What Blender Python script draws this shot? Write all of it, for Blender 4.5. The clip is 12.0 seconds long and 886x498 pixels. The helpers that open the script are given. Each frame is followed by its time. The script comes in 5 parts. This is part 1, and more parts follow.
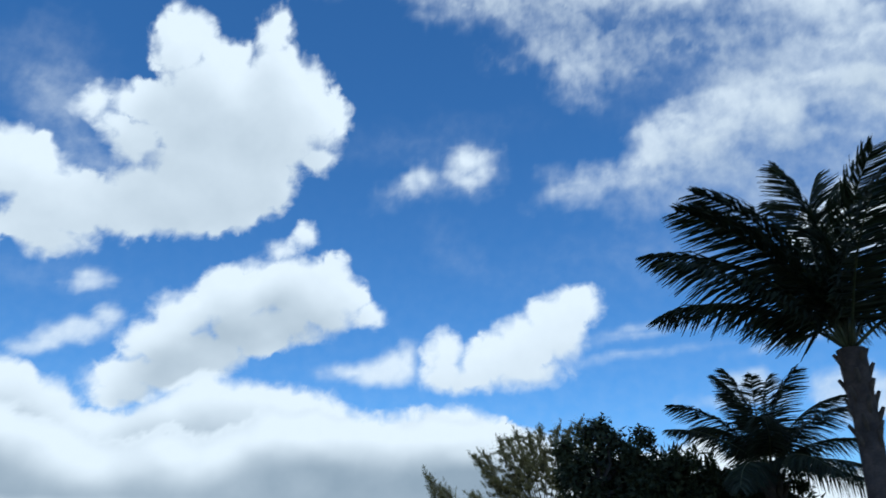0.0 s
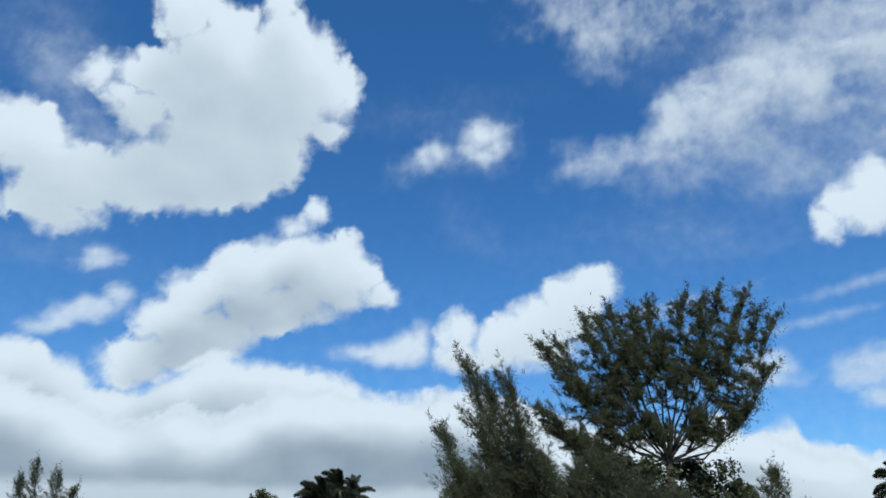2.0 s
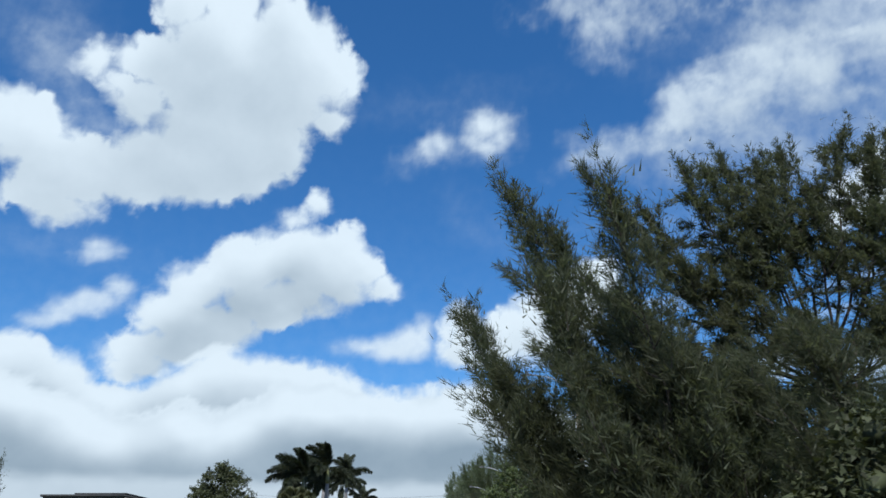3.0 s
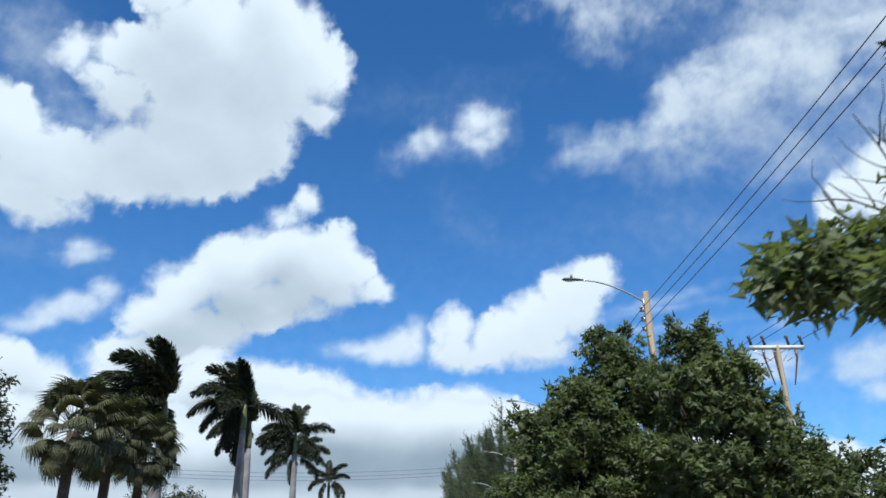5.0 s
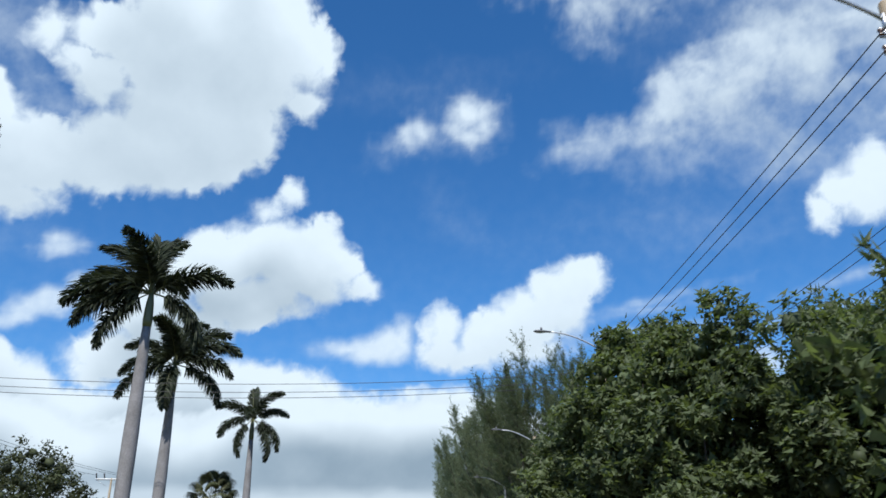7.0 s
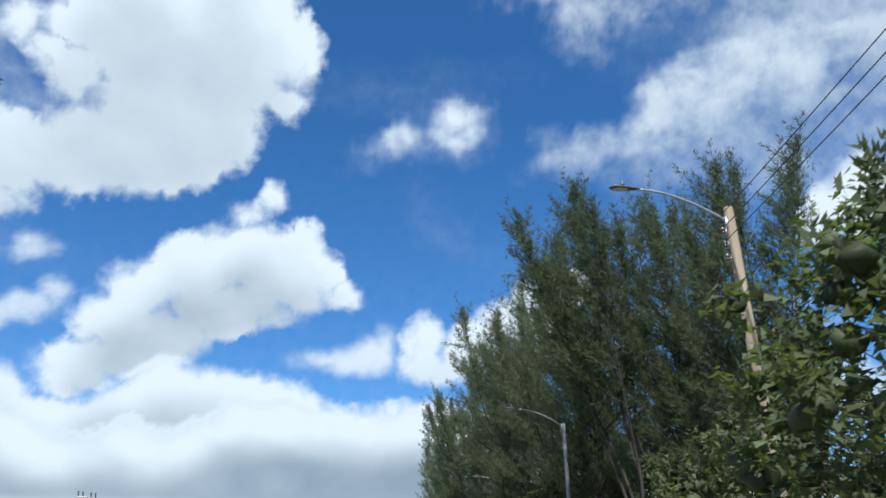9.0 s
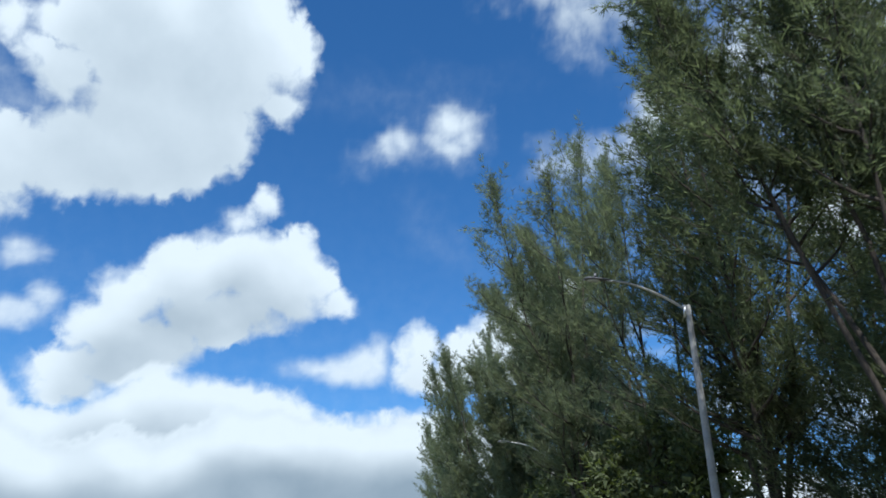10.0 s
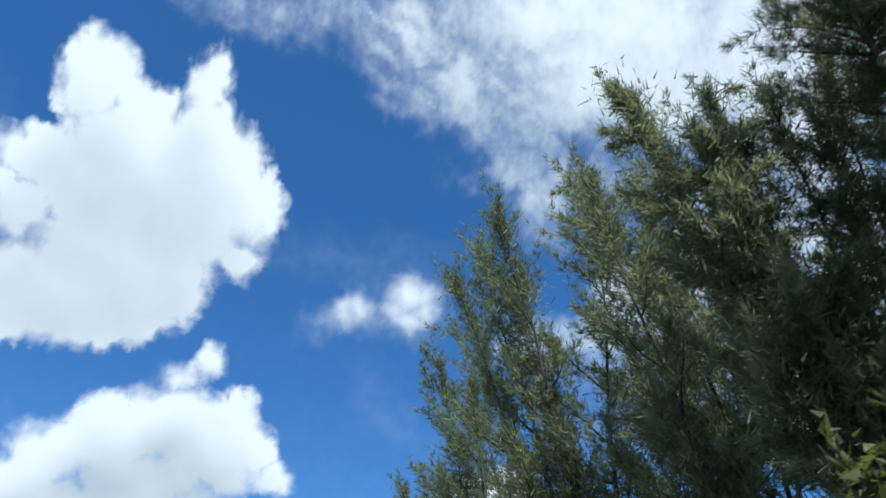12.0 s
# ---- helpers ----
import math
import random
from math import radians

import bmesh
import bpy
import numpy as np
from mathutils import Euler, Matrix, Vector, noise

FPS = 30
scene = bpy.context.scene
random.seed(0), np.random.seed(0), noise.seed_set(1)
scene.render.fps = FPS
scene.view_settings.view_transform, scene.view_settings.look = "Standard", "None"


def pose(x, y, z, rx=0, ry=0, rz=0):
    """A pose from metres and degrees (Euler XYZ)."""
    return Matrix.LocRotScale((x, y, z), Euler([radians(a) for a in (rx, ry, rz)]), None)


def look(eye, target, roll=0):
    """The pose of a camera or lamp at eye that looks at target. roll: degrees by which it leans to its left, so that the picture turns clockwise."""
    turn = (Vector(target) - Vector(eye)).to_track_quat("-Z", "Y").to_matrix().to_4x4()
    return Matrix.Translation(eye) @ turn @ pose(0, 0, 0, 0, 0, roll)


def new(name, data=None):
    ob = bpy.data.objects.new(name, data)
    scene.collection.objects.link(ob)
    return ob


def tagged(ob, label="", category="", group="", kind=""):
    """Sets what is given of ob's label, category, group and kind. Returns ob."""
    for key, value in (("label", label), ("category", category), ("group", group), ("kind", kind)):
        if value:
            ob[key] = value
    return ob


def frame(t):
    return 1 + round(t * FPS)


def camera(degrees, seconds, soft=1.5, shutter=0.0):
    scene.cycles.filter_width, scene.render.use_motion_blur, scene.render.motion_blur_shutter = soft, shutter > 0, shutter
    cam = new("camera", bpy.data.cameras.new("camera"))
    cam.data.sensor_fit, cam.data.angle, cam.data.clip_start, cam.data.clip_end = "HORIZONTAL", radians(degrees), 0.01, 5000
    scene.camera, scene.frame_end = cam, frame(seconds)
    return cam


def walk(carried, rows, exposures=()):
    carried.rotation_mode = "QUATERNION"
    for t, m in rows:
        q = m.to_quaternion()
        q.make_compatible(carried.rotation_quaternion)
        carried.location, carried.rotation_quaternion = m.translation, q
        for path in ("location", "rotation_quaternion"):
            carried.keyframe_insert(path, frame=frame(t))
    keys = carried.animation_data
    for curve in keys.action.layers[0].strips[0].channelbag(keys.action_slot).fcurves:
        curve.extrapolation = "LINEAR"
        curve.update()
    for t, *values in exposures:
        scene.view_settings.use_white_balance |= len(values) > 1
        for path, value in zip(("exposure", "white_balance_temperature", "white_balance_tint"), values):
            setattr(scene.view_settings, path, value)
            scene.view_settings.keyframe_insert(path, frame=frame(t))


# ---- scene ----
# Camera: carried in a car along a straight road, +y is the way ahead.
cam = camera(60.24, 12.0, soft=1.6, shutter=0.08)
ROWS = [  # seconds, x, y, pitch, lean, yaw
    (0.0, 0.77, 0.04, 24.04, -0.55, -2.21),
    (0.5, 0.70, 8.45, 23.68, -0.50, -1.95),
    (1.0, 0.62, 16.86, 23.34, -0.49, -1.61),
    (1.5, 0.48, 25.32, 23.09, -0.34, -1.36),
    (2.0, 0.29, 33.83, 22.84, -0.16, -1.11),
    (2.5, 0.07, 42.39, 22.60, -0.18, -0.90),
    (3.0, -0.05, 50.91, 22.52, -0.15, -0.90),
    (4.8, 0.00, 81.49, 22.72, -0.61, -1.52),
    (5.0, -0.02, 84.88, 22.91, -0.79, -1.53),
    (5.5, -0.19, 93.34, 22.97, -1.48, -2.20),
    (6.0, -0.25, 101.81, 22.90, -1.28, -2.63),
    (6.5, -0.30, 110.24, 23.04, -0.82, -2.59),
    (7.0, -0.29, 118.67, 23.13, -0.70, -2.52),
    (7.5, -0.33, 127.08, 23.09, -0.72, -2.67),
    (7.7, -0.32, 130.46, 22.95, -0.72, -2.78),
    (9.3, -0.02, 157.71, 24.39, -0.42, -4.00),
    (9.5, 0.01, 161.12, 24.35, -0.45, -4.02),
    (10.0, 0.04, 169.71, 25.09, -0.32, -4.34),
    (10.5, 0.05, 178.32, 26.61, 0.80, -4.61),
    (11.0, 0.03, 186.86, 30.29, 2.55, -5.32),
    (11.5, -0.01, 195.38, 35.42, 3.20, -6.54),
    (12.0, -0.04, 203.90, 38.84, 2.20, -8.11),
]


def eye(x, y, pitch, lean, yaw):
    """A camera 1.4 m over the road; the lean turns it about its own axis."""
    return pose(x, y, 1.4, 90 + pitch, 0, yaw) @ pose(0, 0, 0, 0, 0, lean)


EXPOSURE = [(t, stops, 6150, 10) for t, stops in ((0.0, 0.40), (0.6, 0.32), (1.2, 0.22), (2.0, 0.22), (2.5, 0.27), (3.2, 0.34), (5.0, 0.42), (9.5, 0.42), (11.0, 0.48), (12.0, 0.52))]
walk(cam, [(t, eye(*row)) for t, *row in ROWS], EXPOSURE)

# ---- sun and sky ----
SKY_TINT = (0.45, 0.92, 1.20, 1)
SUN_AZIMUTH, SUN_HEIGHT = 188.0, 55.0  # degrees from +y towards +x, and above the horizon
world = bpy.data.worlds.new("sky")
scene.world = world
world.use_nodes = True
sky_nodes, sky_links = world.node_tree.nodes, world.node_tree.links
sky = sky_nodes.new("ShaderNodeTexSky")
sky.sky_type, sky.sun_disc = "NISHITA", False
sky.sun_elevation, sky.sun_rotation = radians(SUN_HEIGHT), radians(SUN_AZIMUTH)
sky.air_density, sky.dust_density, sky.ozone_density = 1.0, 0.0, 6.0
sky_nodes["Background"].inputs["Strength"].default_value = 0.089
deep = sky_nodes.new("ShaderNodeMix")  # the deep blue of clean sea air
deep.data_type, deep.blend_type = "RGBA", "MULTIPLY"
deep.inputs[0].default_value, deep.inputs[7].default_value = 1.0, SKY_TINT
sky_links.new(sky.outputs[0], deep.inputs[6])
sky_links.new(deep.outputs[2], sky_nodes["Background"].inputs["Color"])

sun = new("sun", bpy.data.lights.new("sun", "SUN"))
sun.data.energy, sun.data.angle, sun.data.color = 5.0, radians(0.6), (1.0, 0.95, 0.87)
sa, sh = radians(SUN_AZIMUTH), radians(SUN_HEIGHT)
sun.matrix_world = look((300 * math.sin(sa) * math.cos(sh), 300 * math.cos(sa) * math.cos(sh), 300 * math.sin(sh)), (0, 0, 0))


# ---- materials ----
def material(name, colour, rough=0.6, metal=0.0, vary=0.15, scale=4.0, bump=0.0, bump_scale=30.0, second=None, stretch=(1, 1, 1), leaf=0.0, island=0.0, spec=0.5, through_tint=(1.3, 1.35, 0.6)):
    """A surface with two scales of variation; leaf: how much light a blade lets through; island: colour change from piece to piece."""
    m = bpy.data.materials.new(name)
    m.use_nodes = True
    n, l = m.node_tree.nodes, m.node_tree.links
    b = n["Principled BSDF"]
    b.inputs["Roughness"].default_value, b.inputs["Metallic"].default_value = rough, metal
    b.inputs["Specular IOR Level"].default_value = spec
    tc, mp = n.new("ShaderNodeTexCoord"), n.new("ShaderNodeMapping")
    mp.inputs["Scale"].default_value = stretch
    l.new(tc.outputs["Object"], mp.inputs["Vector"])
    big, fine = n.new("ShaderNodeTexNoise"), n.new("ShaderNodeTexNoise")
    big.inputs["Scale"].default_value, fine.inputs["Scale"].default_value = scale, scale * 9
    big.inputs["Detail"].default_value, fine.inputs["Detail"].default_value = 4, 6
    l.new(mp.outputs[0], big.inputs["Vector"])
    l.new(mp.outputs[0], fine.inputs["Vector"])
    mix = n.new("ShaderNodeMix")
    mix.data_type = "RGBA"
    other = second or tuple(c * (1 - 2.2 * vary) for c in colour)
    mix.inputs[6].default_value, mix.inputs[7].default_value = (*colour, 1), (*other, 1)
    ramp = n.new("ShaderNodeMapRange")
    ramp.inputs["From Min"].default_value, ramp.inputs["From Max"].default_value = 0.35, 0.65
    l.new(big.outputs["Fac"], ramp.inputs["Value"])
    l.new(ramp.outputs[0], mix.inputs[0])
    hsv = n.new("ShaderNodeHueSaturation")
    l.new(mix.outputs[2], hsv.inputs["Color"])
    val = n.new("ShaderNodeMapRange")
    val.inputs["From Min"].default_value, val.inputs["From Max"].default_value = 0.25, 0.75
    val.inputs["To Min"].default_value, val.inputs["To Max"].default_value = 1 - vary, 1 + vary
    l.new(fine.outputs["Fac"], val.inputs["Value"])
    last = val.outputs[0]
    if island:
        geo, spread, times = n.new("ShaderNodeNewGeometry"), n.new("ShaderNodeMapRange"), n.new("ShaderNodeMath")
        spread.inputs["To Min"].default_value, spread.inputs["To Max"].default_value = 1 - island, 1 + island
        l.new(geo.outputs["Random Per Island"], spread.inputs["Value"])
        times.operation = "MULTIPLY"
        l.new(last, times.inputs[0])
        l.new(spread.outputs[0], times.inputs[1])
        last = times.outputs[0]
    l.new(last, hsv.inputs["Value"])
    l.new(hsv.outputs[0], b.inputs["Base Color"])
    if bump:
        rough_noise, bm = n.new("ShaderNodeTexNoise"), n.new("ShaderNodeBump")
        rough_noise.inputs["Scale"].default_value, rough_noise.inputs["Detail"].default_value = bump_scale, 5
        l.new(mp.outputs[0], rough_noise.inputs["Vector"])
        bm.inputs["Strength"].default_value, bm.inputs["Distance"].default_value = bump, 0.02
        l.new(rough_noise.outputs["Fac"], bm.inputs["Height"])
        l.new(bm.outputs[0], b.inputs["Normal"])
    if leaf:
        glow, blend = n.new("ShaderNodeBsdfTranslucent"), n.new("ShaderNodeMixShader")
        tint = n.new("ShaderNodeMix")
        tint.data_type, tint.blend_type = "RGBA", "MULTIPLY"
        tint.inputs[0].default_value, tint.inputs[7].default_value = 1.0, (*through_tint, 1)
        l.new(hsv.outputs[0], tint.inputs[6])
        l.new(tint.outputs[2], glow.inputs["Color"])
        blend.inputs[0].default_value = leaf
        l.new(b.outputs[0], blend.inputs[1])
        l.new(glow.outputs[0], blend.inputs[2])
        l.new(blend.outputs[0], n["Material Output"].inputs["Surface"])
    return m


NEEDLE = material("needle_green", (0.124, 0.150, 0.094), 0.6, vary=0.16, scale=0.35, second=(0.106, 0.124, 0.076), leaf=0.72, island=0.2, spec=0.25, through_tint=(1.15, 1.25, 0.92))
# NEEDLE made darker: the dim look of these she-oaks is put into colour
SHADED_NEEDLE = material("shaded_needle_green", (0.080, 0.095, 0.060), 0.6, vary=0.16, scale=0.35, second=(0.074, 0.082, 0.050), leaf=0.6, island=0.2, spec=0.25, through_tint=(1.25, 1.28, 0.92))
# NEEDLE made paler: the brighter light on the farther she-oaks is put into colour
LIT_NEEDLE = material("lit_needle_green", (0.182, 0.214, 0.146), 0.6, vary=0.16, scale=0.35, second=(0.156, 0.178, 0.114), leaf=0.75, island=0.2, spec=0.25, through_tint=(1.15, 1.24, 0.98))
LEAF = material("leaf_green", (0.108, 0.138, 0.064), 0.6, vary=0.25, scale=0.7, second=(0.074, 0.098, 0.048), leaf=0.45, island=0.3, spec=0.35)
DARK_LEAF = material("dark_leaf", (0.066, 0.078, 0.040), 0.55, vary=0.2, scale=0.6, leaf=0.2, island=0.4, spec=0.15)
BIG_LEAF = material("umbrella_leaf", (0.080, 0.110, 0.042), 0.5, vary=0.2, scale=0.6, second=(0.036, 0.06, 0.022), leaf=0.3, island=0.35)
FROND = material("palm_leaflet", (0.046, 0.058, 0.036), 0.62, vary=0.2, scale=1.2, leaf=0.18, island=0.35, spec=0.22)
FAN = material("fan_leaflet", (0.058, 0.072, 0.038), 0.6, vary=0.2, scale=1.0, second=(0.07, 0.07, 0.036), leaf=0.2, island=0.3, spec=0.2)
RIB = material("frond_rib", (0.10, 0.11, 0.045), 0.5, vary=0.15, scale=3)
SHAFT = material("crownshaft_green", (0.11, 0.118, 0.045), 0.4, vary=0.15, scale=2.5, stretch=(1, 1, 0.3))
PALM_BARK = material("grey_palm_bark", (0.20, 0.195, 0.20), 0.85, vary=0.2, scale=2.5, bump=0.25, bump_scale=9, stretch=(1.0, 1.0, 0.7), second=(0.14, 0.135, 0.135))
BROWN_BARK = material("brown_palm_bark", (0.095, 0.07, 0.058), 0.9, vary=0.25, scale=4, bump=0.8, bump_scale=14)
BARK = material("grey_brown_bark", (0.058, 0.048, 0.040), 0.9, vary=0.25, scale=3, bump=0.7, bump_scale=12, stretch=(1, 1, 0.25))
HUSK = material("brown_husk", (0.09, 0.065, 0.045), 0.85, vary=0.25, scale=6)
POLE_WOOD = material("weathered_pole_wood", (0.37, 0.31, 0.225), 0.85, vary=0.2, scale=2.2, bump=0.5, bump_scale=30, stretch=(4, 4, 0.15), second=(0.24, 0.185, 0.12))
GREY_POLE = material("grey_concrete_pole", (0.36, 0.36, 0.345), 0.8, vary=0.12, scale=3, bump=0.2)
STEEL = material("galvanised_steel", (0.50, 0.52, 0.54), 0.42, 0.85, vary=0.1, scale=6)
LAMP_GREY = material("lamp_housing_grey", (0.13, 0.135, 0.15), 0.5, 0.3, vary=0.12, scale=8)
LENS = material("lamp_lens", (0.55, 0.57, 0.56), 0.15, vary=0.05, scale=10)
WIRE = material("black_cable", (0.03, 0.03, 0.032), 0.55, vary=0.1, scale=3)
PORCELAIN = material("brown_porcelain", (0.10, 0.055, 0.035), 0.25, vary=0.15, scale=9)
PALE_ARM = material("pale_crossarm", (0.62, 0.64, 0.64), 0.7, vary=0.12, scale=4, bump=0.2)
DARK_INSULATOR = material("dark_insulator", (0.035, 0.03, 0.03), 0.3, vary=0.15, scale=9)
ASPHALT = material("asphalt", (0.055, 0.055, 0.056), 0.88, vary=0.2, scale=0.6, bump=0.4, bump_scale=90, second=(0.042, 0.042, 0.043))
PAINT = material("road_paint", (0.62, 0.61, 0.56), 0.7, vary=0.15, scale=2)
CONCRETE = material("kerb_concrete", (0.36, 0.35, 0.32), 0.85, vary=0.15, scale=1.2, bump=0.3)
GRASS = material("grass_ground", (0.105, 0.118, 0.048), 0.95, vary=0.25, scale=0.12, bump=0.6, bump_scale=14, second=(0.17, 0.155, 0.085))
STUCCO = material("dark_painted_plaster", (0.11, 0.12, 0.13), 0.85, vary=0.08, scale=0.8, bump=0.2, bump_scale=40)
ROOF = material("dark_flat_roof", (0.04, 0.042, 0.045), 0.9, vary=0.15, scale=1.0)
GLASS = material("dark_window_glass", (0.03, 0.035, 0.04), 0.08, vary=0.05, scale=2)


# ---- mesh helpers ----
def raw_mesh(name, verts, faces, mats, index=None):
    """A mesh from arrays: verts (n, 3), faces (m, 3 or 4)."""
    me = bpy.data.meshes.new(name)
    verts, faces = np.asarray(verts, np.float32), np.asarray(faces, np.int32)
    k = faces.shape[1]
    me.vertices.add(len(verts))
    me.vertices.foreach_set("co", verts.ravel())
    me.loops.add(faces.size)
    me.loops.foreach_set("vertex_index", faces.ravel())
    me.polygons.add(len(faces))
    me.polygons.foreach_set("loop_start", np.arange(0, faces.size, k, dtype=np.int32))
    me.polygons.foreach_set("loop_total", np.full(len(faces), k, np.int32))
    for m in mats:
        me.materials.append(m)
    if index is not None:
        me.polygons.foreach_set("material_index", np.asarray(index, np.int32))
    me.update()
    return me


class Soup:
    """Gathers quads for one mesh."""

    def __init__(self):
        self.v, self.f, self.n = [], [], 0

    def add(self, verts, faces):
        self.v.append(np.asarray(verts, float))
        self.f.append(np.asarray(faces, int) + self.n)
        self.n += len(verts)

    def tube(self, points, radii, sides=7, cap=True):
        p = np.asarray(points, float)
        r = np.broadcast_to(np.asarray(radii, float), len(p))
        d = np.gradient(p, axis=0)
        d /= np.linalg.norm(d, axis=1, keepdims=True) + 1e-9
        ref = np.array([1.0, 0, 0]) if abs(d[0, 0]) < 0.8 else np.array([0, 1.0, 0])
        a = np.cross(d, ref)
        a /= np.linalg.norm(a, axis=1, keepdims=True) + 1e-9
        b = np.cross(d, a)
        ang = np.arange(sides) * 2 * np.pi / sides
        rings = p[:, None] + r[:, None, None] * (np.cos(ang)[None, :, None] * a[:, None] + np.sin(ang)[None, :, None] * b[:, None])
        i, j = np.meshgrid(np.arange(len(p) - 1), np.arange(sides), indexing="ij")
        k = (j + 1) % sides
        faces = np.stack([i * sides + j, i * sides + k, (i + 1) * sides + k, (i + 1) * sides + j], -1).reshape(-1, 4)
        verts = rings.reshape(-1, 3)
        if cap:
            n = len(verts)
            verts = np.concatenate([verts, p[:1], p[-1:]])
            e = np.arange(0, sides, 2)
            one = np.stack([np.full(len(e), n), (e + 2) % sides if sides % 2 == 0 else np.minimum(e + 2, sides) % sides, (e + 1) % sides, e], -1)
            two = np.stack([np.full(len(e), n + 1), e + (len(p) - 1) * sides, (e + 1) % sides + (len(p) - 1) * sides, one[:, 1] + (len(p) - 1) * sides], -1)
            good = one[:, 1] != one[:, 2]
            faces = np.concatenate([faces, one[good], two[good]])
        self.add(verts, faces)
        return self

    def box(self, x0, y0, z0, x1, y1, z1):
        v = [(x, y, z) for z in (z0, z1) for x, y in ((x0, y0), (x1, y0), (x1, y1), (x0, y1))]
        self.add(v, [(3, 2, 1, 0), (4, 5, 6, 7), (0, 1, 5, 4), (1, 2, 6, 5), (2, 3, 7, 6), (3, 0, 4, 7)])
        return self

    def mesh(self, name, mat, smooth=True):
        me = raw_mesh(name, np.concatenate(self.v), np.concatenate(self.f), [mat])
        if smooth:
            me.shade_smooth()
        return me


def part(name, mesh, parent, label="", m=None):
    ob = new(name, mesh)
    ob.parent = parent
    if m is not None:
        ob.matrix_basis = m
    return tagged(ob, label)


def thing(name, label, category, m, group="", kind=""):
    ob = new(name)
    ob.matrix_basis = m
    return tagged(ob, label, category, group, kind)


def unit(v):
    v = np.asarray(v, float)
    return v / (np.linalg.norm(v, axis=-1, keepdims=True) + 1e-9)


def blades(base, way, length, width, rng, fold=0.0):
    """Leaves as four-cornered blades: base, two sides, tip. All arguments are arrays over the leaves."""
    side = unit(np.cross(way, rng.normal(size=way.shape)))
    mid = base + way * (length * 0.45)[:, None]
    if fold:
        mid = mid - np.array([0, 0, 1.0]) * (length * fold)[:, None]
    tip = base + way * length[:, None]
    if fold:
        tip = tip - np.array([0, 0, 2.2]) * (length * fold)[:, None]
    half = side * (width * 0.5)[:, None]
    verts = np.stack([base, mid + half, tip, mid - half], 1).reshape(-1, 3)
    return verts, np.arange(len(verts)).reshape(-1, 4)


# ---- clouds: a thin layer over the land, seen from below ----
LAYER_RADIUS, LAYER_HEIGHT, LAYER_Y = 4600.0, 710.0, 100.0  # the layer hangs lower on the left
# each puff: azimuth and height of its middle, half width and half height, tilt, in degrees
CUMULUS_BIG = [
    (-17.1, 35.7, 8.5, 5.1, 0), (-23.1, 35.5, 5.1, 2.3, 0), (-29.2, 34.5, 1.6, 1.5, 0), (-26.4, 35.2, 2.7, 1.5, 0),
    (-23.7, 40.3, 2.5, 3.1, 0), (-14.1, 40.1, 3.0, 2.2, 0), (-11.6, 38.1, 3.8, 3.4, 0), (-9.0, 36.7, 2.3, 3.0, 0),
    (-14.7, 43.4, 1.1, 1.9, 0), (-17.6, 30.5, 6.6, 4.2, 0), (-21.0, 28.2, 5.8, 3.1, 0), (-32.9, 28.5, 3.5, 3.0, 0),
    (-34.3, 29.8, 2.2, 1.7, 0), (-29.2, 26.4, 4.6, 2.9, 0), (-24.7, 26.7, 4.1, 2.3, 0), (-30.1, 23.8, 4.0, 1.7, 0),
    (-14.1, 30.1, 3.3, 2.5, 0), (-9.4, 33.0, 1.8, 1.4, 0), (-24.9, 32.2, 2.4, 1.9, 0), (-26.9, 33.0, 2.1, 1.3, 0)]
CUMULUS_HEADS = [(-14.8, 42.3, 2.0, 1.9, 0), (-19.3, 40.3, 3.2, 1.8, 0), (-22.6, 41.7, 2.6, 1.9, 0)]
CUMULUS_MID = [
    (-10.8, 22.3, 4.8, 2.5, 0), (-15.2, 21.0, 3.3, 2.7, 0), (-7.3, 22.9, 1.7, 2.1, 0), (-18.2, 19.4, 3.1, 2.1, 0),
    (-5.6, 21.6, 1.8, 1.8, 0), (-11.4, 19.1, 5.3, 1.8, 0), (-19.7, 16.9, 3.6, 2.0, 0), (-4.1, 20.0, 1.3, 1.0, 0),
    (-22.0, 14.1, 2.5, 1.8, 0), (-18.9, 14.8, 4.2, 1.9, 0), (-16.8, 16.7, 3.5, 1.9, 0), (-22.6, 12.5, 1.7, 1.0, 0),
    (-9.9, 26.3, 1.3, 1.2, 0), (-11.6, 25.0, 1.2, 0.9, 0), (-8.2, 20.7, 4.0, 2.3, 0), (-13.0, 18.7, 4.4, 2.1, 0), (-19.0, 14.7, 3.6, 1.5, 0), (-21.3, 13.2, 2.7, 1.3, 0)]
CUMULUS_LEFT = [
    (-26.0, 16.9, 2.1, 0.9, 20), (-23.8, 18.3, 1.1, 0.7, 25), (-27.6, 15.9, 1.3, 0.5, 10), (-25.7, 20.7, 1.3, 0.6, 10)]
CUMULUS_LOW = [
    (2.3, 17.1, 1.8, 1.9, 0), (2.2, 15.4, 2.0, 1.4, 0), (13.4, 20.3, 2.2, 1.8, 0), (11.5, 19.2, 2.7, 2.2, 0),
    (9.5, 17.8, 3.1, 2.3, 0), (7.7, 16.5, 3.4, 2.2, 0), (5.8, 16.2, 2.9, 2.0, 0), (4.5, 15.1, 3.8, 1.2, 0),
    (12.0, 17.4, 2.1, 1.6, 0), (8.5, 15.2, 4.0, 1.2, 0), (14.4, 20.6, 1.2, 1.1, 0), (6.4, 17.5, 1.3, 1.2, 0)]
CUMULUS_SMALL = [(-1.6, 15.8, 1.4, 1.2, 0), (-2.7, 15.4, 2.0, 0.9, 0), (-0.6, 16.7, 0.6, 0.9, 0), (-4.5, 15.5, 1.8, 0.4, 0)]
